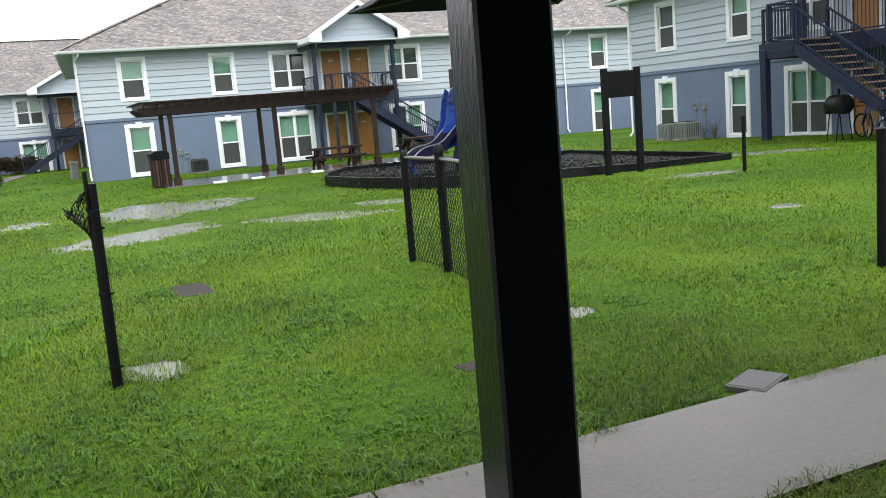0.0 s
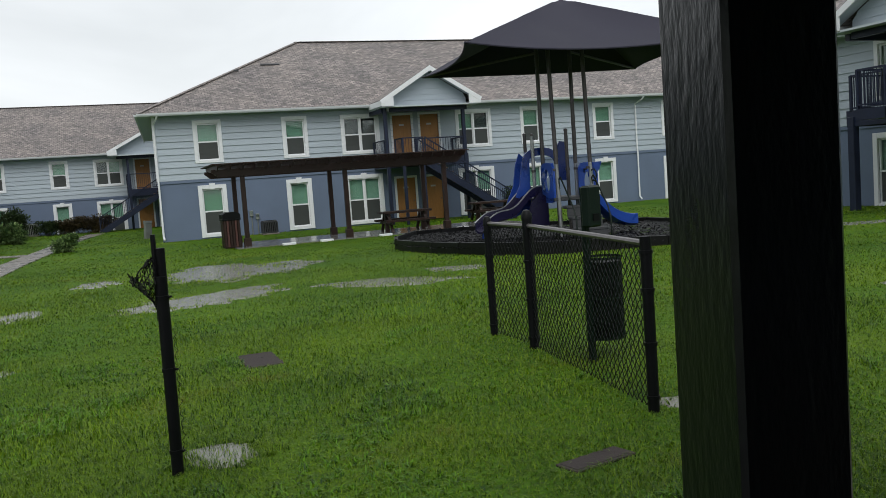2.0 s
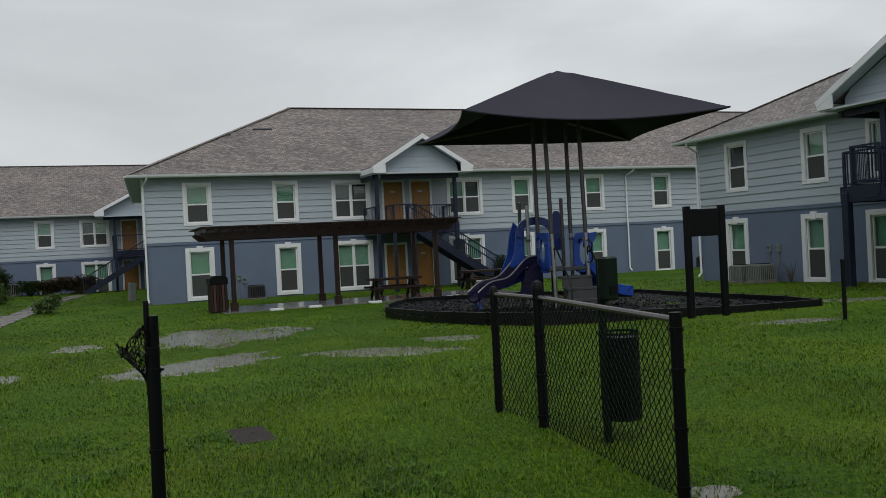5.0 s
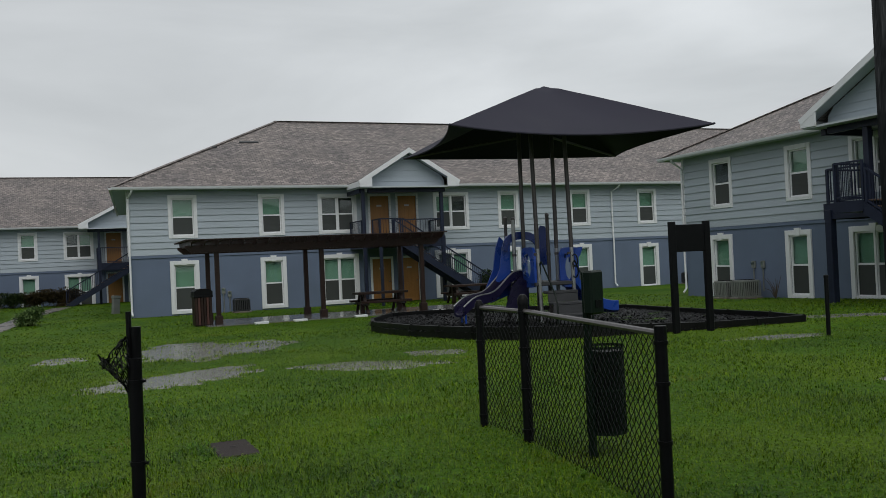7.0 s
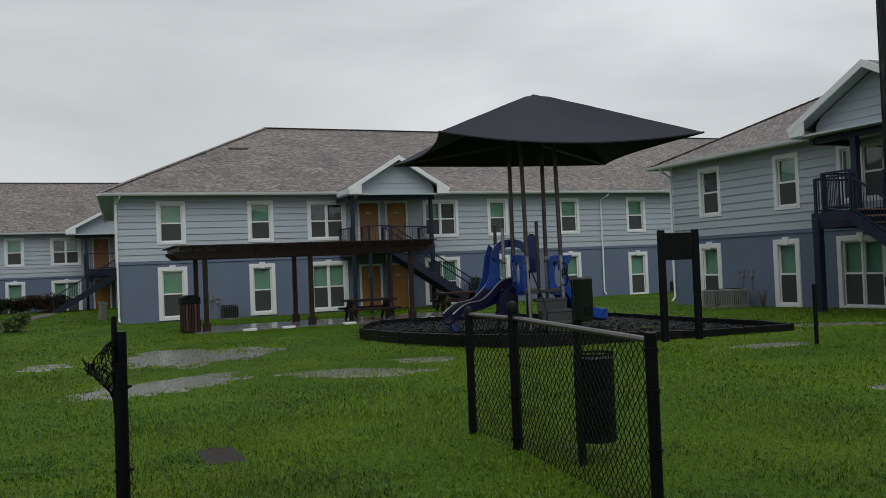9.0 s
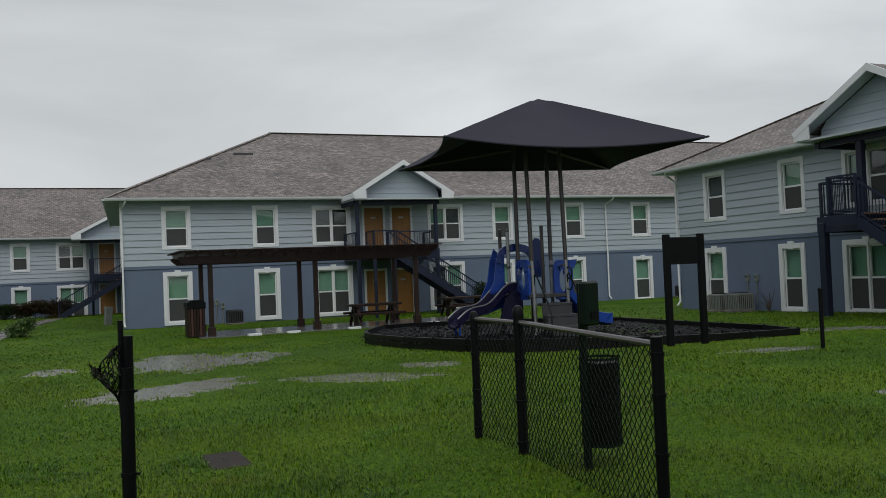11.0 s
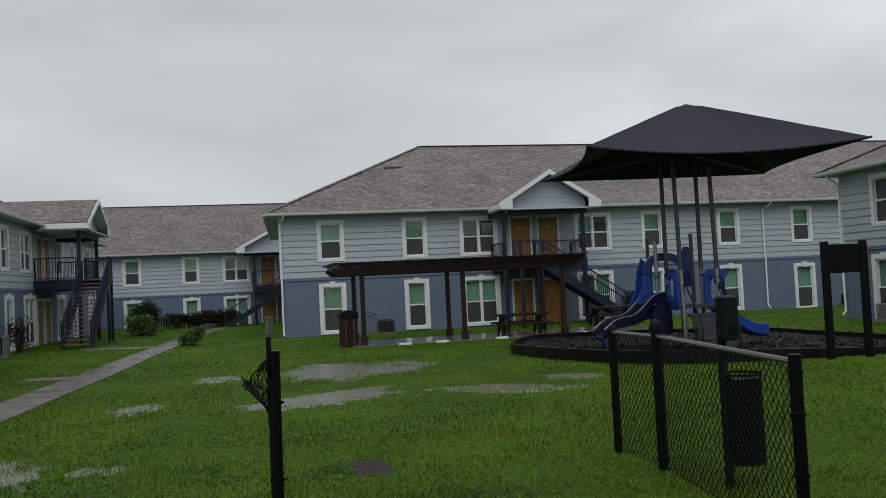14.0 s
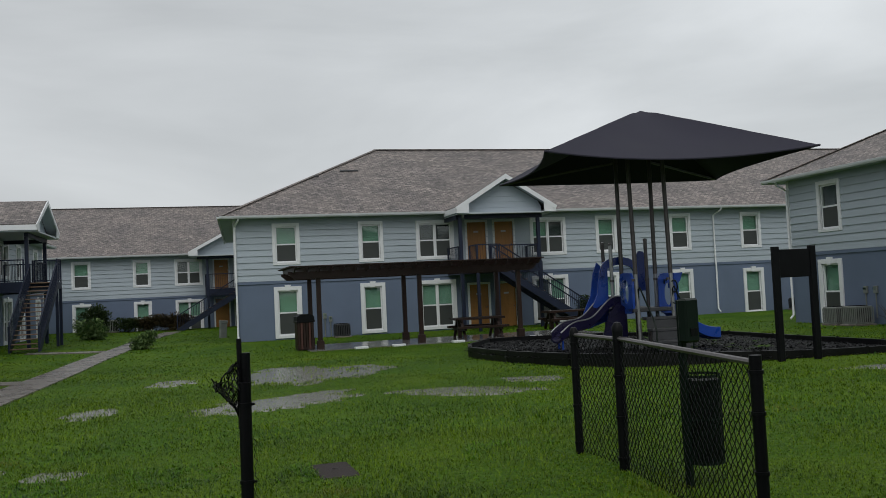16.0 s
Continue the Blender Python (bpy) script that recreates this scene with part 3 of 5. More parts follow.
    for k in (-1, 1):
        e, z = c + k * hw, ze
        q = Geo().add([(e, yf, z + 0.03), (c, yf, za + 0.03), (c, 2.4, za + 0.03), (e, -0.4, z + 0.03),
                       (e, yf, z - 0.06), (c, yf, za - 0.06), (c, 2.4, za - 0.06), (e, -0.4, z - 0.06)],
                      [(0, 1, 2, 3), (4, 7, 6, 5), (0, 4, 5, 1), (3, 2, 6, 7), (0, 3, 7, 4), (1, 5, 6, 2)])
        r = q.ob("gable_roof", SHINGLE, house)
        roof_uv(r)
        Geo().prism([(e, z - 0.065), (c, za - 0.065), (c, za - 0.09), (e, z - 0.09)], yf + 0.02, yf + 0.5, "xz").ob("gable_soffit", SOFFIT, house)
        g = Geo()
        g.plank((c + k * hw * 1.01, yf - 0.015 - 0.002 * k, ze - 0.09), (c - k * 0.05, yf - 0.015 - 0.002 * k, za - 0.06 + 0.05 * slope), 0.05, 0.18, (0, 0, 1))
        g.prism([(c + k * hw, ze - 0.26), (c + k * hw, ze - 0.02), (c + k * (hw - 0.55), ze + 0.22), (c + k * (hw - 0.55), ze - 0.26)], yf - 0.03, yf + 0.02, "xz")
        g.box(c + k * hw - 0.02, yf, ze - 0.24, c + k * hw + 0.02, -0.5, ze - 0.01)
        g.ob("rake_board", WHITE, house)
    g = Geo()
    zb = 4.86
    inner = hw - 0.5
    courses = 6
    for i in range(courses):
        z0 = zb + i * 0.24
        z1 = min(z0 + 0.255, za - 0.16)
        w0 = min(inner, (za - 0.12 - z0) / slope)
        w1 = max(0.02, min(inner, (za - 0.12 - z1) / slope))
        if w0 < 0.05:
            break
        g.add([(c - w0, yf + 0.5, z0), (c + w0, yf + 0.5, z0), (c + w1, yf + 0.52, z1), (c - w1, yf + 0.52, z1), (c - w0, yf + 0.56, z0), (c + w0, yf + 0.56, z0), (c + w1, yf + 0.56, z1), (c - w1, yf + 0.56, z1)],
              [(0, 1, 2, 3), (4, 7, 6, 5), (0, 4, 5, 1), (3, 2, 6, 7), (0, 3, 7, 4), (1, 5, 6, 2)])
    g.ob("pediment", SIDING, house)
    Geo().box(c - hw + 0.05, yf + 0.02, zb - 0.06, c + hw - 0.05, -0.3, zb).ob("porch_soffit", SOFFIT, house)
    Geo().box(c - inner, yf + 0.44, zb - 0.24, c + inner, yf + 0.6, zb - 0.06, 0.01).box(X(left - 0.08), yf + 0.6, zb - 0.24, X(left + 0.08), -0.02, zb - 0.06).ob("porch_beam", NAVY, house)


def roof_uv(o):
    """Metres along the eaves and up the slope, for the shingles."""
    me = o.data
    lay = me.uv_layers.new(name="UVMap")
    for poly in me.polygons:
        nrm = poly.normal
        along = Vector((-nrm.y, nrm.x, 0))
        along = along.normalized() if along.length > 0.01 else Vector((1, 0, 0))
        up = nrm.cross(along)
        for li in poly.loop_indices:
            p = me.vertices[me.loops[li].vertex_index].co
            lay.data[li].uv = (p.dot(along), p.dot(up))


def build_house(m, label, units, base, seed, ends=(0, 0), pitch=PITCH, porches=((0, -0.7), (0, -0.7)),
                offsets=((0, 0, 0), (0, 0, 0)), entries=(0, 0), pipe=-0.13, skew=0.0):
    """A two-storey house: units = (start, mirrored); rendered ground floor, lap siding above, hipped shingle roof.

    offsets: how far each unit's upper and lower windows stand along the wall, and how much deeper the lower ones reach;
    entries: how far each unit's doors and stair stand along the wall."""
    rng = random.Random(seed)
    house = thing("apartment_building", m, label, "building")
    U0, U1 = units[0][0] - ends[0], units[-1][0] + UNIT + ends[1]
    low_h, up_h = [], []
    for (u, mirror), (du, dl, dz) in zip(units, offsets):
        for a, b in SINGLES:
            low_h.append((u + a + dl, u + b + dl, LOWER0 + dz, LOWER1 + dz * 0.5, 1))
            up_h.append((u + a + du, u + b + du, UPPER0, UPPER1, 1))
        for a, b in DOUBLES:
            low_h.append((u + a + dl, u + b + dl, LOWER0 + dz, LOWER1 + dz * 0.5, 2))
            up_h.append((u + a + du, u + b + du, UPPER0, UPPER1 - 0.03, 2))
    ins = 0.06
    gaps = []
    for (u, mirror), shift in zip(units, entries):
        for k in DOORS:
            a, b = sorted((u + shift + MID + (-1 if mirror else 1) * k, u + shift + MID + (-1 if mirror else 1) * (k + 0.9)))
            gaps.append((a, b))
    low_cut = [(h[0] + ins, h[1] - ins, h[2] + ins, h[3] - ins) for h in low_h] + [(a, b, base - 0.5, base + 2.0) for a, b in gaps]
    up_cut = [(h[0] + ins, h[1] - ins, h[2] + ins, h[3] - ins) for h in up_h] + [(a, b, FLOOR2, FLOOR2 + 2.0) for a, b in gaps]
    lw = Geo()
    for a, c, z0, z1 in cut_cells(U0, U1, base - 0.4, BAND, low_cut):
        lw.box(a, 0, z0, c, 0.22, z1)
    lw.box(U0, 0.22, base - 0.4, U0 + 0.22, DEPTH, BAND).box(U1 - 0.22, 0.22, base - 0.4, U1, DEPTH, BAND).box(U0 + 0.22, DEPTH - 0.22, base - 0.4, U1 - 0.22, DEPTH, BAND)
    lw.ob("ground_floor_wall", STUCCO, house)
    uw = Geo()
    for a, c, z0, z1 in cut_cells(U0 + 0.02, U1 - 0.02, BAND, EAVE - 0.05, up_cut):
        uw.box(a, 0.015, z0, c, 0.22, z1)
    uw.box(U0 + 0.02, 0.22, BAND, U0 + 0.22, DEPTH, EAVE - 0.05).box(U1 - 0.22, 0.22, BAND, U1 - 0.02, DEPTH, EAVE - 0.05).box(U0 + 0.22, DEPTH - 0.22, BAND, U1 - 0.22, DEPTH - 0.02, EAVE - 0.05)
    uw.ob("upper_wall", SIDING, house)
    # lap siding, board by board
    n = 10
    hgt = (EAVE - 0.06 - BAND - 0.06) / n
    for i in range(n):
        z0 = BAND + 0.06 + i * hgt
        runs = []
        for a, c, b, d in cut_cells(U0 + 0.09, U1 - 0.09, z0, z0 + hgt, up_cut):
            if runs and abs(runs[-1][1] - a) < 1e-6 and abs(runs[-1][2] - b) < 1e-6 and abs(runs[-1][3] - d) < 1e-6:
                runs[-1][1] = c
            else:
                runs.append([a, c, b, d])
        for a, c, b, d in runs:
            y_b = -0.042 + 0.038 * (b - z0) / hgt
            y_d = -0.042 + 0.038 * (d - z0) / hgt
            Geo().add([(a, y_b, b), (c, y_b, b), (c, y_d, d), (a, y_d, d), (a, 0.014, b), (c, 0.014, b), (c, 0.014, d), (a, 0.014, d)],
                      [(0, 1, 2, 3), (0, 4, 5, 1), (3, 2, 6, 7), (0, 3, 7, 4), (1, 5, 6, 2)]).ob("siding_board", SIDING, house)
        for x, sx in ((U0 + 0.02, -1), (U1 - 0.02, 1)):
            Geo().add([(x + sx * 0.03, 0.09, z0), (x + sx * 0.03, DEPTH - 0.1, z0), (x + sx * 0.006, DEPTH - 0.1, z0 + hgt), (x + sx * 0.006, 0.09, z0 + hgt), (x, 0.09, z0), (x, DEPTH - 0.1, z0)],
                      [(0, 1, 2, 3), (0, 4, 5, 1)]).ob("siding_board", SIDING, house)
    Geo().box(U0 - 0.035, -0.04, BAND - 0.07, U1 + 0.035, 0.012, BAND + 0.05, 0.01).ob("band_board", STUCCO, house)
    for x in (U0, U1):
        Geo().box(x - 0.035, -0.035, BAND + 0.05, x + 0.09 if x == U0 else x + 0.035, 0.09, EAVE - 0.05, 0.008).ob("corner_board", WHITE, house) if x == U0 else Geo().box(
            x - 0.09, -0.035, BAND + 0.05, x + 0.035, 0.09, EAVE - 0.05, 0.008).ob("corner_board", WHITE, house)
    for u0, u1, z0, z1, k in low_h:
        window(house, u0, u1, z0, z1, True, k, rng)
    for u0, u1, z0, z1, k in up_h:
        window(house, u0, u1, z0, z1, False, k, rng)
    # roof
    o, half = 0.62, DEPTH / 2
    r = half + o
    zr = EAVE + pitch * r
    A, B, C, D = (U0 - o, -o, EAVE), (U1 + o, -o, EAVE), (U1 + o, DEPTH + o, EAVE), (U0 - o, DEPTH + o, EAVE)
    R0, R1 = (U0 - o + r - skew * half, half, zr), (U1 + o - r, half, zr)
    roof = Geo().add([A, B, C, D, R0, R1], [(0, 1, 5, 4), (1, 2, 5), (2, 3, 4, 5), (3, 0, 4)]).ob("roof", SHINGLE, house)
    roof_uv(roof)
    cap = Geo()
    for a, b in ((A, R0), (R0, R1), (B, R1), (D, R0), (C, R1)):
        a, b = Vector(a), Vector(b)
        k = max(2, int((b - a).length / 0.28))
        for i in range(k):
            p, q = a.lerp(b, i / k), a.lerp(b, (i + 1.05) / k)
            cap.plank(p + Vector((0, 0, 0.014)), q + Vector((0, 0, 0.022)), 0.26, 0.024)
    cp = cap.ob("ridge_cap", SHINGLE, roof)
    roof_uv(cp)
    Geo().box(U0 - o + 0.03, -o + 0.03, EAVE - 0.07, U1 + o - 0.03, 0.0, EAVE - 0.05).box(U0 - o + 0.03, 0.0, EAVE - 0.07, U0, DEPTH, EAVE - 0.05).box(
        U1, 0, EAVE - 0.07, U1 + o - 0.03, DEPTH, EAVE - 0.05).ob("soffit", SOFFIT, house)
    gut = Geo()
    for a, b in ((A, B), (B, C), (D, A)):
        a, b = Vector(a), Vector(b)
        d = (b - a).normalized()
        out = Vector((d.y, -d.x, 0))
        prof = [(0.0, -0.1), (0.07, -0.1), (0.1, -0.05), (0.11, 0.015), (0.095, 0.015), (0.09, -0.01), (0.0, -0.01)]
        k = len(prof)
        pts = [a + out * p + Vector((0, 0, z)) for p, z in prof] + [b + out * p + Vector((0, 0, z)) for p, z in prof]
        gut.add(pts, [(i, (i + 1) % k, k + (i + 1) % k, k + i) for i in range(k)] + [tuple(range(k)), tuple(range(k, 2 * k))])
    gut.ob("gutter", GUTTER, house)
    # downpipes at the ends of the units
    spots = [U0 + 0.03] + [u + pipe for u, _ in units[1:]]
    for x in spots:
        p = [(x + 0.15, -o - 0.03, EAVE - 0.1), (x + 0.12, -o + 0.02, EAVE - 0.2), (x, -0.09, EAVE - 0.42), (x, -0.09, BAND + 0.2), (x, -0.12, BAND - 0.05), (x, -0.1, base + 0.25), (x + 0.02, -0.26, base + 0.1)]
        Geo().tube(p, 0.042, 8).ob("downpipe", WHITE, house, smooth=True)
    for (u, mirror), row, shift in zip(units, porches, entries):
        porch(house, u + shift + MID, mirror, base, *row)
    if skew:
        # the end walls run back a little out of square
        for o in house.children_recursive:
            if o.type == 'MESH' and not o.name.startswith("baluster"):
                for v in o.data.vertices:
                    v.co.x += skew * max(0.0, v.co.y)
    return house


house_m = build_house(pose(0, 0, 0), "two-storey house, light blue siding over slate-blue walls, hipped roof", [(0.0, False), (UNIT, False)], -0.26, 3,
                      offsets=((0, 0, 0), (-0.16, -0.14, -0.17)), skew=0.052,
                      porches=((0, -0.25, 0, 6.48, 0, -2.1, 2.3, True, 0.8), (0, -0.7)))
house_r = build_house(pose(19.88, -10.44, 0.022, 0, 0, -90), "two-storey blue-sided house with an iron balcony and outside stair", [(0.0, False), (UNIT, False)], -0.23, 5, pitch=0.47,
                      porches=((0, 0.2, -0.3, 6.48, 1.15, -2.4, 2.62, False), (0, 0)), offsets=((0, -0.14, -0.05), (0, 0, 0)))
house_l = build_house(pose(-11.474, -32.592, 0.111, 0, 0, 88.6) @ Matrix.Diagonal((1.067, 1, 1, 1)), "long two-storey blue-sided house along the footpath", [(0.0, False), (UNIT, True)], -0.22, 8,
                      porches=((-1.3, -1.35, 0, 6.32), (0, 2.0, 0.4, 6.38)), offsets=((0, 0.48, 0), (0, 0.48, 0)), entries=(1.36, 0), pipe=0.35)
house_f = build_house(pose(-10.93, 22.89, -0.33, 0, 0, 0.7), "distant two-storey blue-sided house with a brown-grey roof", [(-UNIT, False), (0.0, True)], -0.02, 11, pitch=0.465,
                      porches=((0, 0), (0, 0)))

for x0, x1, y, z, t in ((5.45, 6.4, 4.74, 7.70, 0.05), (4.05, 4.3, 4.02, 7.35, 0.06)):
    g = Geo().add([(x0, y - 0.1, z - 0.02), (x1, y - 0.08, z - 0.015), (x1 - 0.05, y + 0.12, z + 0.07), (x0 + 0.04, y + 0.12, z + 0.07),
                   (x0, y - 0.1, z + t - 0.02), (x1, y - 0.08, z + t), (x1 - 0.05, y + 0.12, z + 0.1), (x0 + 0.04, y + 0.12, z + 0.1)],
                  [(0, 3, 2, 1), (4, 5, 6, 7), (0, 1, 5, 4), (1, 2, 6, 5), (2, 3, 7, 6), (3, 0, 4, 7)])
    lifted = g.ob("lifted_shingle", DARKM, house_m, "dark lifted strip of torn shingle")


# ---------------------------------------------------------------- the porch where the camera stands
def near_post():
    root = thing("porch_post", pose(-0.812, -37.78, 0, 0, 0, -9), "thick black-painted timber porch post, wet with rain", "post")
    Geo().box(-0.086, -0.098, -0.05, 0.086, 0.098, 2.75, 0.008).ob("shaft", POSTM, root)
    Geo().box(-0.115, -0.12, -0.05, 0.115, 0.12, 0.12, 0.01).ob("base", POSTM, root)


near_post()
# Roof and back wall are never in view; added to darken the near post.
tagged(Geo().box(-8, -43.5, 2.75, 5, -37.45, 2.95).ob("porch_roof", NAVY), "unseen dark roof overhead, added to shade the porch post", "roof", kind="structure")
tagged(Geo().box(-8, -43.7, -0.1, 5, -43.5, 2.95).ob("wall_porch", STUCCO), "unseen slate-blue wall behind, added to shade the porch post", "wall", kind="structure")
tagged(Geo().box(-8, -43.5, -0.1, 5, -37.62, 0.03).ob("porch_floor", CONC), "concrete porch floor", "floor", kind="structure")


# ---------------------------------------------------------------- remains of the dog-run fence
def chain_link(a, c, z0, z1, cell=0.074, r=0.0033, sag=0.0):
    """Woven wire between two points: zigzag wires of square cross-section."""
    a, c = Vector(a), Vector(c)
    d = (c - a)
    length = d.length
    d.normalize()
    side = Vector((d.y, -d.x, 0))
    g = Geo()
    half = cell / 2
    n = int(length / half)
    rows = int((z1 - z0) / 0.039)
    for i in range(n):
        path = []
        for j in range(rows + 1):
            u = min(length, (i + (i + j) % 2) * half)
            z = z0 + (z1 - z0) * j / rows
            bow = sag * math.sin(math.pi * j / rows) * math.sin(u * 3.1)
            path.append(a + d * u + side * (0.003 * (1 if j % 2 else -1) + bow) + Vector((0, 0, z)))
        g.tube(path, r, 4, False)
    return g


def fence_post(root, x, y, h, r, cap):
    g = Geo().tube([(x, y, -0.1), (x, y, h)], r, 12)
    p = g.ob("post", BLACK, root, smooth=True)
    if cap:
        Geo().tube([(x, y, h - 0.03), (x, y, h + 0.015), (x, y, h + 0.05), (x, y, h + 0.06)], [r * 1.1, r * 1.1, r * 0.7, 0.005], 12).ob("cap", BLACK, p, smooth=True)
    for z in (0.1, 0.45, 0.8, h - 0.1):
        Geo().tube([(x, y, z - 0.012), (x, y, z + 0.012)], r * 1.18, 12).ob("tension_band", BLACK, p, smooth=True)


def dog_fence():
    root = thing("chain_link_fence", pose(0, 0, 0), "remaining corner of a black chain-link fence on the lawn", "fence")
    A, B, C = (1.75, -30.77), (1.765, -31.65), (1.447, -34.03)
    fence_post(root, *A, 1.14, 0.038, True)
    fence_post(root, *B, 1.21, 0.045, True)
    fence_post(root, *C, 1.145, 0.038, False)
    for p, q, r, e in ((A, B, 0.02, 1.12), (B, C, 0.021, 1.1)):
        Geo().tube([(*p, 1.125), (*q, e)], r, 8).ob("top_rail", STEEL, root, smooth=True)
    chain_link((*A, 0), (*B, 0), 0.03, 1.12, sag=0.012).ob("wire_mesh", BLACK, root)
    chain_link((*B, 0), (*C, 0), 0.02, 1.12, sag=0.015).ob("wire_mesh", BLACK, root)


dog_fence()


def lone_post(x, y, h, label):
    z = ground_z(x, y)
    root = thing("fence_post", pose(x, y, z), label, "post", "posts of a removed fence")
    Geo().tube([(0, 0, -0.1), (0, 0, h)], 0.036, 12).ob("shaft", BLACK, root, smooth=True)
    Geo().tube([(0, 0, h - 0.02), (0, 0, h + 0.02), (0, 0, h + 0.035)], [0.042, 0.042, 0.01], 12).ob("cap", BLACK, root, smooth=True)
    return root


lone_post(10.22, -26.74, 1.03, "black steel fence post standing alone in the lawn")
lone_post(4.48, -34.4, 1.13, "black fence post beside the concrete walk")


def torn_post():
    """A cut-off post with a rag of torn mesh, a loose bar and rusty ties."""
    root = thing("broken_fence_post", pose(-1.495, -33.58, 0, 0, 0.4, 0), "black fence post with a torn rag of chain-link mesh", "post")
    Geo().tube([(0, 0, -0.1), (0, 0, 1.16)], 0.035, 12).ob("shaft", BLACK, root, smooth=True)
    Geo().tube([(0.012, 0.05, 0.3), (0.012, 0.05, 1.32)], 0.026, 10).ob("line_post", BLACK, root, smooth=True)
    Geo().tube([(-0.02, 0.06, 0.9), (-0.022, 0.06, 1.4)], [0.016, 0.014], 8).ob("loose_bar", BLACK, root, smooth=True)
    for z in (0.14, 0.62, 1.04):
        Geo().tube([(0, 0, z - 0.011), (0, 0, z + 0.011)], 0.04, 12).ob("tension_band", BLACK, root, smooth=True)
        Geo().tube([(0.03, -0.02, z), (0.05, -0.03, z + 0.004)], 0.007, 6).ob("bolt", BLACK, root)
    rag = Geo()
    rng = random.Random(4)
    nodes = {}
    for i in range(10):
        for j in range(12):
            w = 0.135 * math.sin(math.pi * min(1, (j + 0.35) / 11.9)) ** 0.75
            u = i / 9
            nodes[i, j] = Vector((-0.03 - u * w * (0.9 + 0.2 * rng.random()), 0.02 + 0.05 * math.sin(u * 5 + j * 0.7) + rng.uniform(-0.02, 0.02),
                                  0.95 + j * 0.028 + u * (0.075 if j < 6 else -0.02) + 0.014 * rng.random() + (0.012 if i % 2 else 0)))
    for i in range(9):
        for j in range(12):
            for dj in (-1, 1):
                if (i + 1, j + dj) in nodes and ((i + j) % 2 == 0 or dj == 1) and rng.random() > 0.08:
                    a, b = nodes[i, j], nodes[i + 1, j + dj]
                    rag.tube([a, a.lerp(b, 0.5) + Vector((0, 0.008, 0.004)), b], 0.0036, 4, False)
    rag.ob("torn_mesh", BLACK, root)
    strip2 = Geo()
    for j in range(16):
        z = 0.05 + j * 0.05
        s = 0.016 * (1 if j % 2 else 0.2)
        strip2.tube([(0.04, 0.0, z), (0.045 + s, 0.01, z + 0.025), (0.04, 0.0, z + 0.05)], 0.0022, 4, False)
    tagged(strip2.ob("frayed_wire", BLACK, root), kind="stuff")


torn_post()


def pet_station():
    x, y = 1.915, -32.44
    root = thing("pet_waste_station", pose(x, y, 0, 0, 0, 22), "dark green pet waste station with bag box and wire bin", "bin")
    Geo().box(-0.025, -0.025, -0.1, 0.025, 0.025, 1.45, 0.004).ob("pole", GREEN, root)
    b = Geo()
    b.box(-0.082, -0.115, 1.12, 0.082, -0.027, 1.46, 0.015)
    box = b.ob("bag_box", GREEN, root)
    Geo().box(-0.04, -0.122, 1.17, 0.04, -0.116, 1.23).ob("bag_slot", BLACK, box)
    n = 20
    r = 0.155
    cx, cy = 0.17, -0.02

    def hoop(z0, z1, rr, parent):
        return Geo().add([(cx + rr * math.cos(2 * math.pi * k / n), cy + rr * math.sin(2 * math.pi * k / n), z) for z in (z0, z1) for k in range(n)],
                         [(k, (k + 1) % n, n + (k + 1) % n, n + k) for k in range(n)]).ob("hoop", GREEN, parent)
    bin_ob = hoop(0.17, 0.195, r + 0.006, root)
    hoop(0.84, 0.86, r + 0.006, bin_ob)
    hoop(0.51, 0.525, r + 0.004, bin_ob)
    Geo().tube([(cx, cy, 0.18), (cx, cy, 0.185), (cx, cy, 0.82)], [0.02, r - 0.012, r - 0.006], n, True).ob("liner", BLACK, bin_ob, smooth=True)
    for k in range(36):
        a = 2 * math.pi * k / 36
        for s in (-1, 1):
            pts = [(cx + r * math.cos(a + s * t * 0.9), cy + r * math.sin(a + s * t * 0.9), 0.18 + 0.67 * t) for t in (0, 0.25, 0.5, 0.75, 1)]
            if k == 0 and s == -1:
                w = Geo()
            w.tube(pts, 0.0032, 3, False)
    tagged(w.ob("wire_cage", GREEN, bin_ob), kind="stuff")
    for z in (0.51, 0.79):
        Geo().box(-0.01, -0.03, z, 0.06, 0.0, z + 0.04).ob("bracket", GREEN, bin_ob)


pet_station()


def flat_stone(x, y, sx, sy, rot, label, name="access_cover", lift=0.0):
    z = ground_z(x, y) + lift
    root = thing(name, pose(x, y, z, 0, 0, rot), label, "cover")
    Geo().box(-sx / 2, -sy / 2, -0.06, sx / 2, sy / 2, 0.008 if name == "access_cover" else 0.006, 0.006).ob("cover_slab", PLATE if lift < 0.03 else STONE, root)
    Geo().box(-sx / 2 - 0.012, -sy / 2 - 0.012, -0.06, sx / 2 + 0.012, sy / 2 + 0.012, 0.002, 0.004).ob("rim", PLATE if lift < 0.03 else STONE, root)
    if name == "access_cover":
        Geo().box(-0.03, -0.008, 0.022, 0.03, 0.008, 0.024).ob("lifting_slot", BLACK, root)


flat_stone(-0.54, -30.39, 0.34, 0.69, 2, "worn concrete access cover set in the lawn")
flat_stone(0.65, -34.66, 0.42, 0.15, 14, "narrow wet concrete slab sunk in the grass", "stepping_slab", 0.012)
flat_stone(1.57, -36.0, 0.3, 0.2, 24, "small grey stone beside the walk", "stepping_slab", 0.033)


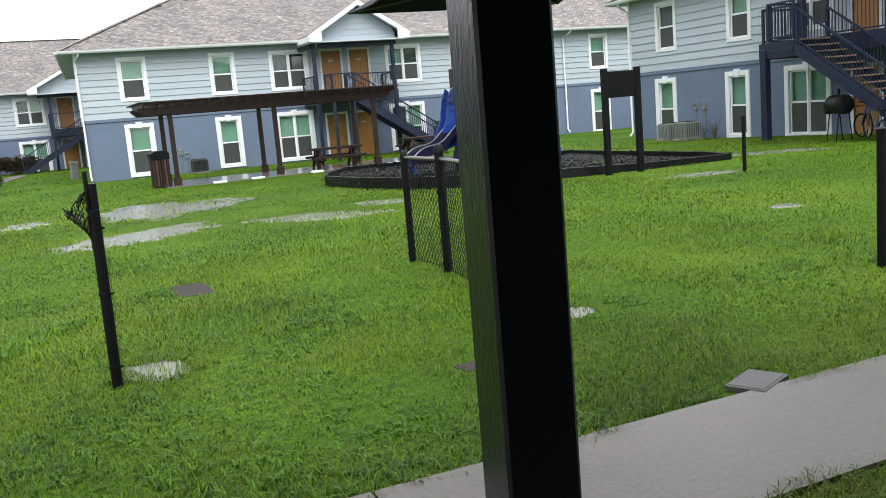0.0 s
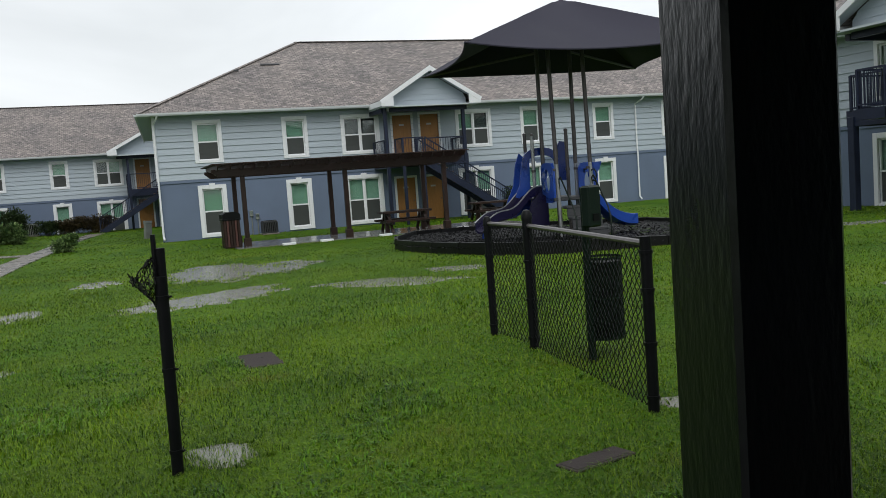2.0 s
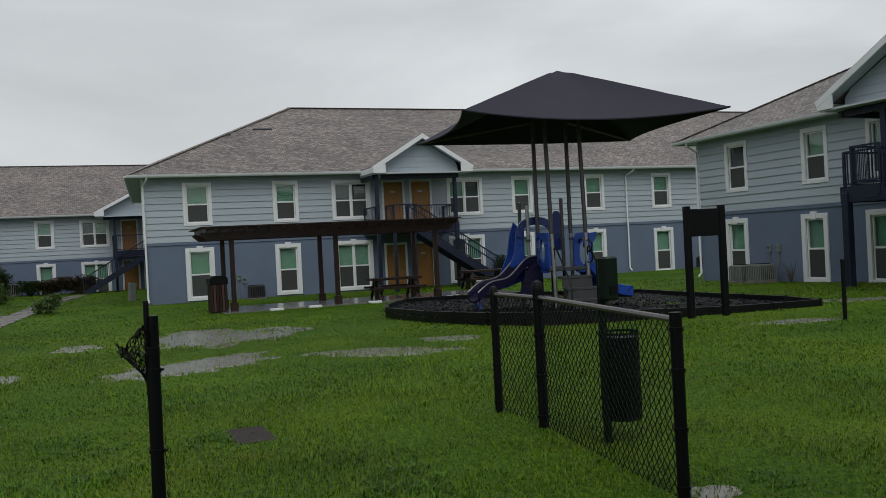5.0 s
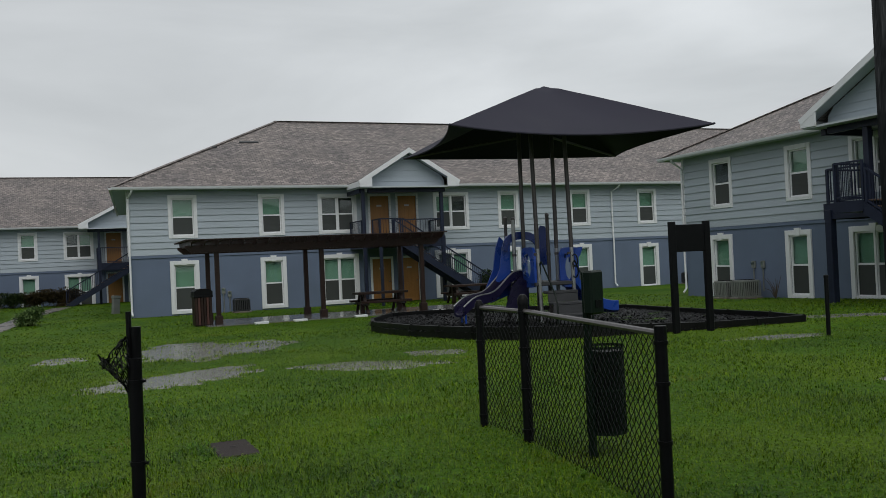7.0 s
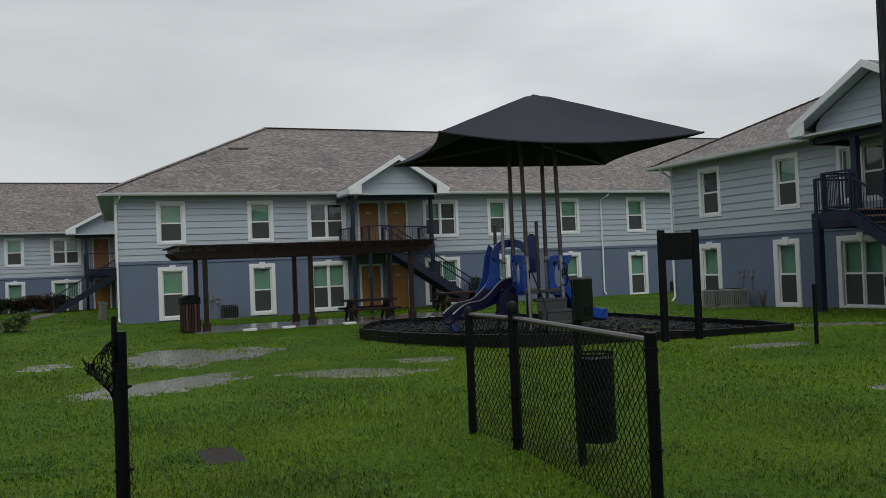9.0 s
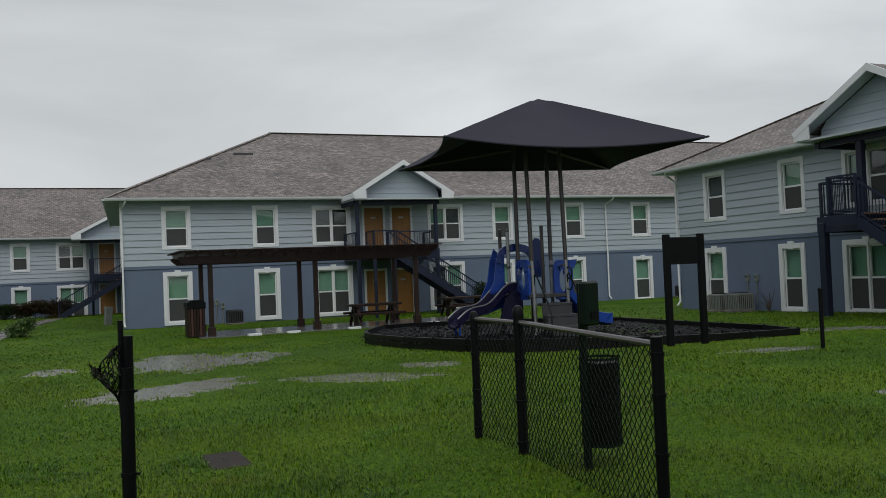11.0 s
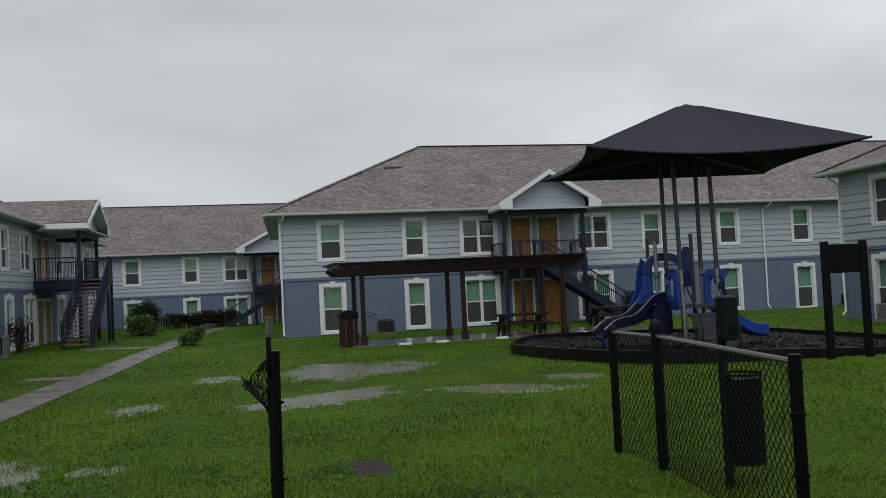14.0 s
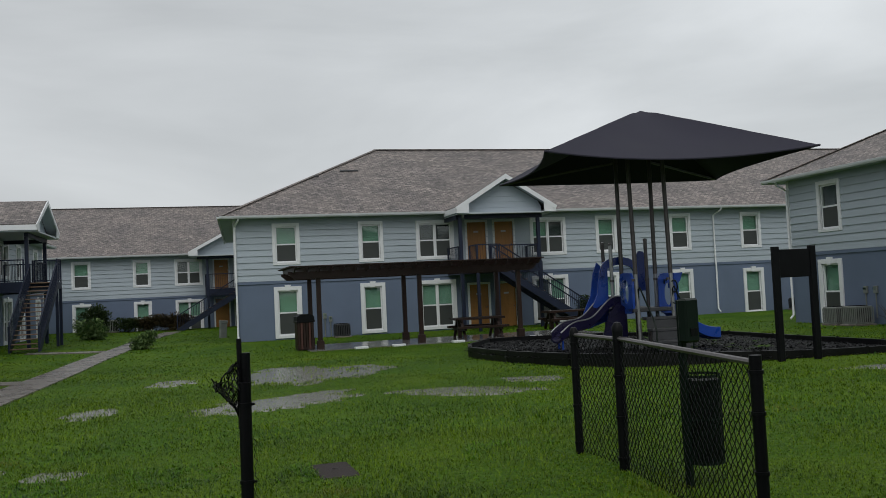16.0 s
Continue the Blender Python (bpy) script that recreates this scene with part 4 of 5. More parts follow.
# ---------------------------------------------------------------- pergola with grill and picnic table
def pergola():
    root = thing("pergola", pose(0, 0, 0), "long dark-stained timber pergola in front of the blue house", "pergola")
    for x in (2.35, 5.9, 9.6):
        for y in (-8.6, -6.2):
            z = ground_z(x, y)
            p = Geo().box(x - 0.075, y - 0.075, z, x + 0.075, y + 0.075, 2.2, 0.01).ob("post", PERG, root)
            Geo().box(x - 0.12, y - 0.12, z, x + 0.12, y + 0.12, z + 0.32, 0.012).ob("post_base", PERG, p)
    for y in (-8.7, -8.5, -6.3, -6.1):
        g = Geo().prism([(1.35, 2.42), (1.35, 2.34), (1.55, 2.17), (10.1, 2.17), (10.3, 2.34), (10.3, 2.42)], y - 0.022, y + 0.022, "xz")
        g.ob("beam", PERG, root)
    n = 22
    for i in range(n):
        x = 1.5 + 8.7 * i / (n - 1)
        g = Geo().prism([(-9.35, 2.56), (-9.35, 2.50), (-9.15, 2.38), (-5.65, 2.38), (-5.45, 2.50), (-5.45, 2.56)], x - 0.02, x + 0.02, "yz")
        g.ob("rafter", PERG, root)
    for i in range(12):
        y = -9.3 + 3.8 * i / 11
        Geo().box(1.3, y - 0.07, 2.56, 10.35, y + 0.07, 2.6, 0.006).ob("lath", PERG, root)


pergola()
strip("patio", [(1.9, -7.5), (12.6, -7.5)], 3.4, "wet dark concrete patio under the pergola", SLAB, 0.035, "patio", 1.8)
for px, py in ((4.9, -9.35), (7.0, -9.35), (9.9, -9.35), (3.6, -9.4)):
    o = Geo().box(-0.22, -0.1, -0.02, 0.22, 0.1, 0.06, 0.01).ob("paver", WHITE)
    o.matrix_world = pose(px, py, ground_z(px, py) + 0.02, 0, 0, 4)
    tagged(o, "pale concrete paver at the edge of the patio", "paver", "pavers along the patio")


def grill():
    x, y = 1.85, -8.35
    root = thing("waste_bin_cabinet", pose(x, y, ground_z(x, y), 0, 0, 5), "brown slatted litter bin with a hooded lid", "bin")
    Geo().box(-0.27, -0.25, 0.03, 0.27, 0.25, 0.1, 0.01).box(-0.22, -0.2, 0.1, 0.22, 0.2, 0.95).ob("core", PERG, root)
    for i in range(6):
        for y2 in (-0.25, 0.25):
            Geo().box(-0.27 + i * 0.092, y2 - 0.015, 0.06, -0.2 + i * 0.092, y2 + 0.015, 0.96, 0.005).ob("slat", PINK if i % 3 == 1 else PERG, root)
        for x2 in (-0.27, 0.27):
            Geo().box(x2 - 0.015, -0.22 + i * 0.075, 0.06, x2 + 0.015, -0.16 + i * 0.075, 0.96, 0.005).ob("slat", PERG, root)
    Geo().box(-0.31, -0.29, 0.96, 0.31, 0.29, 1.02, 0.01).prism([(-0.3, 1.02), (0.3, 1.02), (0.3, 1.16), (0.16, 1.24), (-0.16, 1.24), (-0.3, 1.16)], -0.28, 0.28, "xz").ob("hood", BLACK, root)


grill()


def picnic_table(x, y, rot):
    root = thing("picnic_table", pose(x, y, ground_z(x, y) + 0.035, 0, 0, rot), "dark wet picnic table with fixed benches", "table")
    for i in range(5):
        yy = -0.33 + i * 0.165
        Geo().box(-0.95, yy - 0.075, 0.67, 0.95, yy + 0.075, 0.75, 0.006).ob("tabletop_plank", PERG, root)
    for s in (-1, 1):
        for k in (0, 1):
            yy = s * (0.62 + k * 0.14)
            Geo().box(-0.95, yy - 0.065, 0.37, 0.95, yy + 0.065, 0.45, 0.006).ob("bench_plank", PERG, root)
    for xx in (-0.7, 0.7):
        g = Geo()
        g.plank((xx, -0.7, 0.0), (xx, -0.22, 0.71), 0.05, 0.1, (1, 0, 0)).plank((xx, 0.7, 0.0), (xx, 0.22, 0.71), 0.05, 0.1, (1, 0, 0))
        g.plank((xx, -0.76, 0.34), (xx, 0.76, 0.34), 0.07, 0.1).plank((xx, -0.4, 0.64), (xx, 0.4, 0.64), 0.06, 0.08)
        g.box(xx - 0.07, -0.07, 0.0, xx + 0.07, 0.07, 0.66)
        g.ob("trestle", PERG, root)


picnic_table(8.3, -7.6, 0)
picnic_table(12.9, -5.3, 0)


# ---------------------------------------------------------------- play area
PLAY = [(5.6, -15.1), (5.1, -16.75), (5.14, -18.06), (5.21, -19.31), (5.45, -20.46), (5.75, -21.6), (6.2, -22.5), (6.7, -23.0), (7.43, -23.25), (8.8, -23.55), (10.0, -23.76),
        (12.4, -23.96), (12.95, -22.36), (13.35, -19.0), (13.95, -15.0), (11.6, -11.5), (9.2, -11.2), (7.0, -12.6)]


def border_top(x):
    """How far the border stands out of the lawn: more where the lawn falls away."""
    return 0.27 - 0.13 * smoothstep(6, 11, x)


CHIP = mat("wet_rubber_chip", (0.006, 0.006, 0.007), 0.4, var=0.6, scale=9, fine=40, bump=0.2, spec=0.16)


def play_area():
    root = thing("play_area", pose(0, 0, 0), "bed of black rubber mulch inside a low black border", "play area", kind="structure")
    cx = sum(p[0] for p in PLAY) / len(PLAY)
    cy = sum(p[1] for p in PLAY) / len(PLAY)
    g = Geo()
    v, f = [], []
    rings = 26
    seg = 9
    loop = []
    for a, b in zip(PLAY, PLAY[1:] + PLAY[:1]):
        for i in range(seg):
            loop.append((a[0] + (b[0] - a[0]) * i / seg, a[1] + (b[1] - a[1]) * i / seg))
    k = len(loop)
    for r in range(rings + 1):
        t = r / rings
        for x, y in loop:
            px, py = cx + (x - cx) * t, cy + (y - cy) * t
            v.append((px, py, ground_z(px, py) + border_top(px) - 0.13 + 0.05 * noise.noise((px * 1.6, py * 1.6, 3)) + 0.025 * noise.noise((px * 6, py * 6, 1))))
    for r in range(rings):
        for i in range(k):
            f.append((r * k + i, r * k + (i + 1) % k, (r + 1) * k + (i + 1) % k, (r + 1) * k + i))
    g.add(v, f).ob("rubber_mulch", RUBBER, root, smooth=True)
    rng = random.Random(9)
    chips = Geo()
    while len(chips.f) < 26000:
        t, (x, y) = rng.random() ** 0.5, loop[rng.randrange(k)]
        px, py = cx + (x - cx) * t + rng.uniform(-0.15, 0.15) * t, cy + (y - cy) * t + rng.uniform(-0.15, 0.15)
        z = ground_z(px, py) + border_top(px) - 0.115 + 0.05 * noise.noise((px * 1.6, py * 1.6, 3))
        a, l, w = rng.uniform(0, 6.28), rng.uniform(0.018, 0.045), rng.uniform(0.007, 0.017)
        ux, uy, tz, sz = math.cos(a) * l, math.sin(a) * l, rng.uniform(-0.6, 0.6) * l, rng.uniform(-0.6, 0.6) * w
        vx, vy = -math.sin(a) * w, math.cos(a) * w
        chips.add([(px - ux - vx, py - uy - vy, z - tz - sz), (px + ux - vx, py + uy - vy, z + tz - sz), (px + ux * 0.8 + vx, py + uy * 0.8 + vy, z + tz + sz), (px - ux + vx, py - uy + vy, z - tz + sz)], [(0, 1, 2, 3)])
    me = bpy.data.meshes.new("rubber_chips")
    me.from_pydata(chips.v, [], chips.f)
    me.materials.append(CHIP)
    o = new("rubber_chips", me)
    o.parent = root
    tagged(o, kind="stuff")
    for a, b in zip(PLAY, PLAY[1:] + PLAY[:1]):
        A, B = Vector((*a, 0)), Vector((*b, 0))
        n = max(1, round((B - A).length / 1.6))
        for i in range(n):
            p, q = A.lerp(B, i / n), A.lerp(B, (i + 1) / n)
            zp, zq = ground_z(p.x, p.y), ground_z(q.x, q.y)
            d = (q - p).normalized() * 0.006
            Geo().plank((p.x + d.x, p.y + d.y, zp + border_top(p.x) - 0.14), (q.x - d.x, q.y - d.y, zq + border_top(q.x) - 0.14), 0.1, 0.28).ob("border_timber", BORDER, root)
            Geo().tube([(p.x, p.y, zp), (p.x, p.y, zp + border_top(p.x) + 0.02)], 0.03, 6).ob("stake", BORDER, root)


play_area()
PC = (9.14, -19.0)
PROT = -9


def shade():
    """A square tent of cloth on four tubes that stand round the deck."""
    root = thing("shade_canopy", pose(*PC, 0), "dark charcoal fabric shade canopy over the playground", "canopy")
    zc, za = 4.4, 5.86
    corners = [Vector((x - PC[0], y - PC[1], 0)) for x, y in ((5.45, -21.55), (11.64, -22.35), (12.87, -16.45), (6.5, -15.75))]
    n = 20
    for k in range(4):
        inward = (0.25, 0.5, 0.3, 0.3)[k]
        p, q = corners[k], corners[(k + 1) % 4]
        nrm = -(p + q).normalized()
        v, f = [], []
        for lift in (0, -0.012):
            for i in range(n + 1):
                for j in range(n + 1):
                    t = i / n
                    e = p.lerp(q, j / n)
                    bow = 4 * (j / n) * (1 - j / n)
                    x = e.x * t + nrm.x * inward * bow * t
                    y = e.y * t + nrm.y * inward * bow * t
                    z = za + (zc - za) * t - 0.12 * math.sin(math.pi * t) * bow - (0.2 if k == 0 else 0.06) * bow * t * t + 0.012 * noise.noise((x * 1.3, y * 1.3, k))
                    if t < 0.06:
                        z -= 0.03
                    v.append((x, y, z + lift))
        m = (n + 1) ** 2
        for i in range(n):
            for j in range(n):
                c = i * (n + 1) + j
                f.append((c, c + 1, c + n + 2, c + n + 1))
                f.append((m + c, m + c + n + 1, m + c + n + 2, m + c + 1))
        for j in range(n):
            c = n * (n + 1) + j
            f.append((c, c + 1, m + c + 1, m + c))
        Geo().add(v, f).ob("cloth_panel", FABRIC, root, smooth=True)
        hem = []
        for j in range(n + 1):
            e = p.lerp(q, j / n)
            bow = 4 * (j / n) * (1 - j / n)
            hem.append((e.x + nrm.x * inward * bow, e.y + nrm.y * inward * bow, zc - (0.2 if k == 0 else 0.06) * bow))
        Geo().tube(hem, 0.024, 6).ob("hem_cable", FABRIC, root, smooth=True)
    d = 0.44
    turn = Matrix.Rotation(radians(PROT), 3, 'Z')
    for k, (x, y) in enumerate(((-d, -d), (d, -d), (d, d), (-d, d))):
        w = turn @ Vector((x - 0.13, y, 0))
        z = ground_z(*PC)
        lean = Vector((0.06, -0.034, 0)) if y < 0 else Vector((0, 0, 0))
        Geo().tube([(w.x + lean.x * 1.4, w.y + lean.y * 1.4, z), (w.x + lean.x * 0.8, w.y + lean.y * 0.8, 1.75)], 0.047, 10).ob("lower_post", GALV, root, smooth=True)
        Geo().tube([(w.x + lean.x * 0.8, w.y + lean.y * 0.8, 1.75), (w.x, w.y, 4.95)], 0.052, 10).ob("upper_post", STEEL, root, smooth=True)
        e = corners[k] * 0.97
        Geo().tube([(w.x, w.y, 4.6), (e.x, e.y, zc + 0.0)], 0.035, 8).tube([(w.x, w.y, 4.9), (0, 0, za - 0.12)], 0.03, 8).ob("rafter_tube", STEEL, root, smooth=True)


shade()


def slide_bed(path, width, wall, bow=0.0):
    """A chute swept along a path: a floor with two raised rims."""
    g = Geo()
    v = []
    prof = [(-0.5, 1.0), (-0.46, 1.05), (-0.42, 1.0), (-0.38, 0.25), (-0.2, 0.02), (0, 0), (0.2, 0.02), (0.38, 0.25), (0.42, 1.0), (0.46, 1.05), (0.5, 1.0)]
    outer = [(0.5, 0.0), (0.2, -0.25), (-0.2, -0.25), (-0.5, 0.0)]
    full = prof + outer
    k = len(full)
    path = [Vector(p) for p in path]
    for i, p in enumerate(path):
        d = path[min(i + 1, len(path) - 1)] - path[max(i - 1, 0)]
        flat = Vector((d.x, d.y, 0)).normalized()
        s = Vector((flat.y, -flat.x, 0))
        for a, b in full:
            v.append(p + s * a * width + Vector((0, 0, b * wall)))
    f = []
    for i in range(len(path) - 1):
        for j in range(k):
            f.append((i * k + j, i * k + (j + 1) % k, (i + 1) * k + (j + 1) % k, (i + 1) * k + j))
    f += [tuple(range(k))[::-1], tuple(range((len(path) - 1) * k, len(path) * k))]
    return g.add(v, f)


def panel_ring(cx, cz, hw, hh, rx, rz, holex, holez, n=24):
    """The outline of a square-cornered panel and of a round hole in it, as two rings."""
    out, hole = [], []
    for i in range(n):
        a = 2 * math.pi * (i + 0.5) / n
        c, s = math.cos(a), math.sin(a)
        k = 1 / (abs(c) ** 6 + abs(s) ** 6) ** (1 / 6)
        out.append((cx + hw * k * c, cz + hh * k * s))
        hole.append((holex + rx * c, holez + rz * s))
    return out, hole


def holed_panel(out, hole, y0, y1, plane):
    put = (lambda a, b, y: (a, y, b)) if plane == "xz" else (lambda a, b, y: (y, a, b))
    n = len(out)
    v = [put(a, b, y) for y in (y0, y1) for ring in (out, hole) for a, b in ring]
    f = []
    for i in range(n):
        j = (i + 1) % n
        f += [(i, j, n + j, n + i), (2 * n + i, 3 * n + i, 3 * n + j, 2 * n + j), (i, 2 * n + i, 2 * n + j, j), (n + i, n + j, 3 * n + j, 3 * n + i)]
    return Geo().add(v, f)


def play_structure():
    z0 = ground_z(*PC)
    turn = pose(0, 0, 0, 0, 0, PROT) @ pose(-0.13, 0, 0)
    root = thing("play_structure", pose(*PC, z0 + 0.03) @ turn, "blue and navy climbing frame with plastic slides and grey posts", "playground")
    dz = 1.05
    Geo().box(-0.5, -0.5, dz - 0.09, 0.5, 0.46, dz, 0.015).ob("deck", DECK, root)
    Geo().box(-0.7, 0.5, dz - 0.09, 0.3, 1.42, dz, 0.015).ob("deck", DECK, root)
    for x, y, m, top in ((-0.68, 0.5, GALV, 2.66), (-0.6, 1.4, STEEL, 2.72), (0.24, 0.5, STEEL, 2.74), (0.24, 1.4, STEEL, 2.76)):
        Geo().tube([(x, y, 0), (x, y, top)], 0.046, 10).ob("post", m, root, smooth=True)
        Geo().tube([(x, y, top - 0.02), (x, y, top + 0.03), (x, y, top + 0.05)], [0.053, 0.05, 0.01], 10).ob("post_cap", STEEL, root, smooth=True)
    for x, y in ((-0.44, -0.44), (0.44, -0.44), (0.44, 0.44), (-0.44, 0.44), (-0.68, 0.5), (0.24, 0.5)):
        for z in (dz - 0.04, 1.74):
            Geo().tube([(x, y, z - 0.03), (x, y, z + 0.03)], 0.06, 10).ob("clamp", STEEL, root, smooth=True)
    # wave slide
    path = []
    for i in range(25):
        t = i / 24
        z = 1.14 - 0.82 * t + 0.1 * math.sin(t * math.pi * 3.0) * (1 - 0.45 * t)
        path.append((-0.62 - 1.65 * t, 0.55 - 0.35 * t, max(0.30, z)))
    s = slide_bed(path, 0.6, 0.2).ob("wave_slide", DNAVY, root, "dark navy plastic wave slide", smooth=True)
    # light rims as pale tubes, which also stand in for the wet highlights
    for k in (-0.28, 0.28):
        Geo().tube([(p[0] - 0.2 * k, p[1] + k, p[2] + 0.215) for p in path], 0.02, 6).ob("slide_rim", GALV, s, smooth=True)
    for k in (-0.2, 0.2):
        Geo().tube([(-2.15, 0.22 + k, 0), (-2.15, 0.22 + k, 0.34)], 0.026, 8).ob("slide_leg", BLUE, s)
    Geo().prism([(-1.1, 0.35), (-0.45, 0.35), (-0.45, 1.05), (-0.66, 1.2), (-0.9, 0.95)], 0.16, 0.2, "xz").ob("slide_skirt", DNAVY, s)
    # tall blue wings of the rear slide, and the chute between them
    for y in (0.72, 1.3):
        Geo().prism([(-1.3, 0.55), (-0.75, 0.75), (-0.72, 2.14), (-0.82, 2.24), (-0.93, 1.96), (-1.02, 1.4), (-1.25, 0.9)], y - 0.03, y + 0.03, "xz").ob("slide_wing", BLUE, root)
    Geo().prism([(-1.3, 0.56), (-0.75, 0.95), (-0.75, 1.02), (-1.3, 0.63)], 0.75, 1.27, "xz").ob("rear_chute", BLUE, root)
    # arch across the rear deck
    arc = [(-0.45 + 0.5 * math.cos(math.pi * i / 12), 1.86 + 0.48 * math.sin(math.pi * i / 12) ** 0.6) for i in range(13)]
    arc_in = [(-0.45 + 0.38 * math.cos(math.pi * i / 12), 1.84 + 0.30 * math.sin(math.pi * i / 12) ** 0.6) for i in range(13)]
    v = [(a, y, b) for y in (0.56, 0.63) for ring in (arc, arc_in) for a, b in ring]
    f = []
    for i in range(12):
        f += [(i, i + 1, 14 + i, 13 + i), (26 + i, 39 + i, 40 + i, 27 + i), (i, 26 + i, 27 + i, i + 1), (13 + i, 14 + i, 40 + i, 39 + i)]
    Geo().add(v, f).ob("arch_panel", DBLUE, root)
    # bubble panel on the side of the front deck
    out, hole = panel_ring(0.0, 1.42, 0.47, 0.5, 0.2, 0.3, 0.0, 1.46)
    pan = holed_panel(out, hole, -0.5, -0.44, "yz").ob("bubble_panel", BLUE, root)
    ring = 20
    v = []
    for i in range(7):
        a = math.pi / 2 * i / 6
        v += [(-0.5 - 0.16 * math.sin(a), 0.2 * math.cos(a) * math.cos(2 * math.pi * k / ring), 1.46 + 0.3 * math.cos(a) * math.sin(2 * math.pi * k / ring)) for k in range(ring)]
    Geo().add(v, [(i * ring + k, i * ring + (k + 1) % ring, (i + 1) * ring + (k + 1) % ring, (i + 1) * ring + k) for i in range(6) for k in range(ring)]).ob("bubble_window", GLASS, pan, smooth=True)
    # taller dark panel behind, and the holed hood of the curved slide
    Geo().prism([(0.3, 1.45), (0.52, 1.45), (0.54, 2.35), (0.48, 2.48), (0.36, 2.5), (0.29, 2.4)], 1.36, 1.43, "xz").ob("back_panel", DBLUE, root)
    out, hole = panel_ring(0.63, 1.38, 0.26, 0.5, 0.1, 0.28, 0.62, 1.36)
    holed_panel(out, hole, 0.08, 0.14, "xz").ob("side_panel", BLUE, root)
    Geo().prism([(0.78, 1.5), (0.93, 1.68), (1.0, 1.88), (0.78, 1.86)], 0.05, 0.5, "xz").ob("hood_top", BLUE, root)
    path = []
    for i in range(22):
        t = i / 21
        path.append((0.58 + 1.42 * t, 0.2 + 0.35 * math.sin(t * 1.5), 0.85 * (1 - t) ** 2.2 + 0.2))
    s = slide_bed(path, 0.56, 0.25).ob("curved_slide", BLUE, root, "bright blue curved plastic slide", smooth=True)
    Geo().tube([(1.8, 0.5, 0), (1.8, 0.5, 0.26)], 0.03, 8).ob("slide_leg", GALV, s)
    # transfer steps at the front
    for i in range(3):
        yb, zt = -0.52 - i * 0.34, 0.84 - i * 0.26
        Geo().box(-0.32, yb - 0.34, zt - 0.07, 0.46, yb, zt, 0.014).ob("transfer_step", DECK, root)
        Geo().box(-0.31, yb - 0.33, zt - 0.26, 0.45, yb - 0.3, zt - 0.071).ob("step_riser", DECK, root)
    for x in (-0.36, 0.5):
        Geo().tube([(x, -1.6, 0), (x, -1.6, 0.55), (x, -1.45, 0.8), (x, -0.62, 1.55), (x, -0.5, 1.5), (x, -0.48, 1.1)], 0.02, 8).ob("hand_rail", GREEN, root, smooth=True)
    for z in (1.28, 1.55):
        loop = [(0.5, -0.62 + 0.2 * math.cos(a * math.pi / 6), z + 0.15 * math.sin(a * math.pi / 6)) for a in range(13)]
        Geo().tube(loop, 0.017, 6, False).ob("climbing_loop", GREEN, root, smooth=True)
    for y in (0.62, 1.28):
        Geo().tube([(-0.66, y, 1.05), (-0.66, y, 1.95)], 0.02, 6).ob("grip_bar", GREEN, root)
    Geo().tube([(0.5, 0.3, 1.1), (0.56, 0.2, 1.5), (0.5, 0.0, 1.72), (0.44, -0.3, 1.7)], 0.018, 6).ob("grip_bar", GREEN, root, smooth=True)


play_structure()


def notice_board():
    a, b = Vector((9.02, -24.08, 0)), Vector((9.8, -24.14, 0))
    c = (a + b) / 2
    ang = math.degrees(math.atan2(b.y - a.y, b.x - a.x))
    z = ground_z(c.x, c.y)
    root = thing("notice_board", pose(c.x, c.y, z, 0, 0, ang), "black notice board on two posts beside the play area", "sign")
    w = (b - a).length / 2
    for x in (-w, w):
        Geo().box(x - 0.062, -0.055, -0.1, x + 0.062, 0.055, 2.2, 0.01).ob("post", BLACK, root)
    Geo().box(-w + 0.05, -0.03, 1.6, w - 0.05, 0.03, 2.14, 0.01).box(-w - 0.09, -0.062, 1.6, -w + 0.05, -0.045, 2.15).ob("panel", BLACK, root)


notice_board()


# ---------------------------------------------------------------- puddles
PUDDLES = [(0.75, -18.6, 2.1, 2.8, 0, 0.08), (-0.4, -24.2, 1.75, 0.95, 42, 0.08), (2.5, -24.7, 1.5, 0.7, -35, 0.74), (4.1, -23.6, 0.6, 0.6, 8, 0.4),
           (-1.2, -33.36, 0.34, 0.32, 10, 0.3), (-3.35, -23.8, 0.45, 0.85, -10, 0.3), (-3.95, -29.1, 0.35, 0.95, 12, 0.4), (-2.2, -18.4, 0.6, 0.9, 0, 0.55),
           (9.5, -26.2, 1.1, 0.4, -10, 0.35), (1.75, -33.92, 0.2, 0.17, 0, 0.5), (6.9, -31.0, 0.25, 0.2, 0, 0.5), (14.2, -23.4, 1.2, 0.6, -40, 0.3), (-3.1, -29.3, 0.3, 0.3, 0, 0.6)]


def puddle_radius(k, a):
    return 1 + 0.36 * noise.noise((math.cos(a) * 1.3 + k * 7, math.sin(a) * 1.3, 2.0)) + 0.2 * noise.noise((math.cos(a) * 3.5 + k * 3, math.sin(a) * 3.5, 5.0))


def patches(x, y, f, seed):
    """A smooth field of hills from a few plane waves."""
    r = np.random.RandomState(seed)
    out = np.zeros(x.shape)
    for i in range(9):
        a, k, p = r.uniform(0, 6.28), f * r.uniform(0.6, 1.9), r.uniform(0, 6.28)
        out += np.sin(k * (x * np.cos(a) + y * np.sin(a)) + p)
    return out / 4.0


def clumps_at(x, y):
    """High where the grass stands out of the water."""
    return 0.6 * patches(x, y, 2.6, 31) + 0.65 * patches(x, y, 8.0, 32)


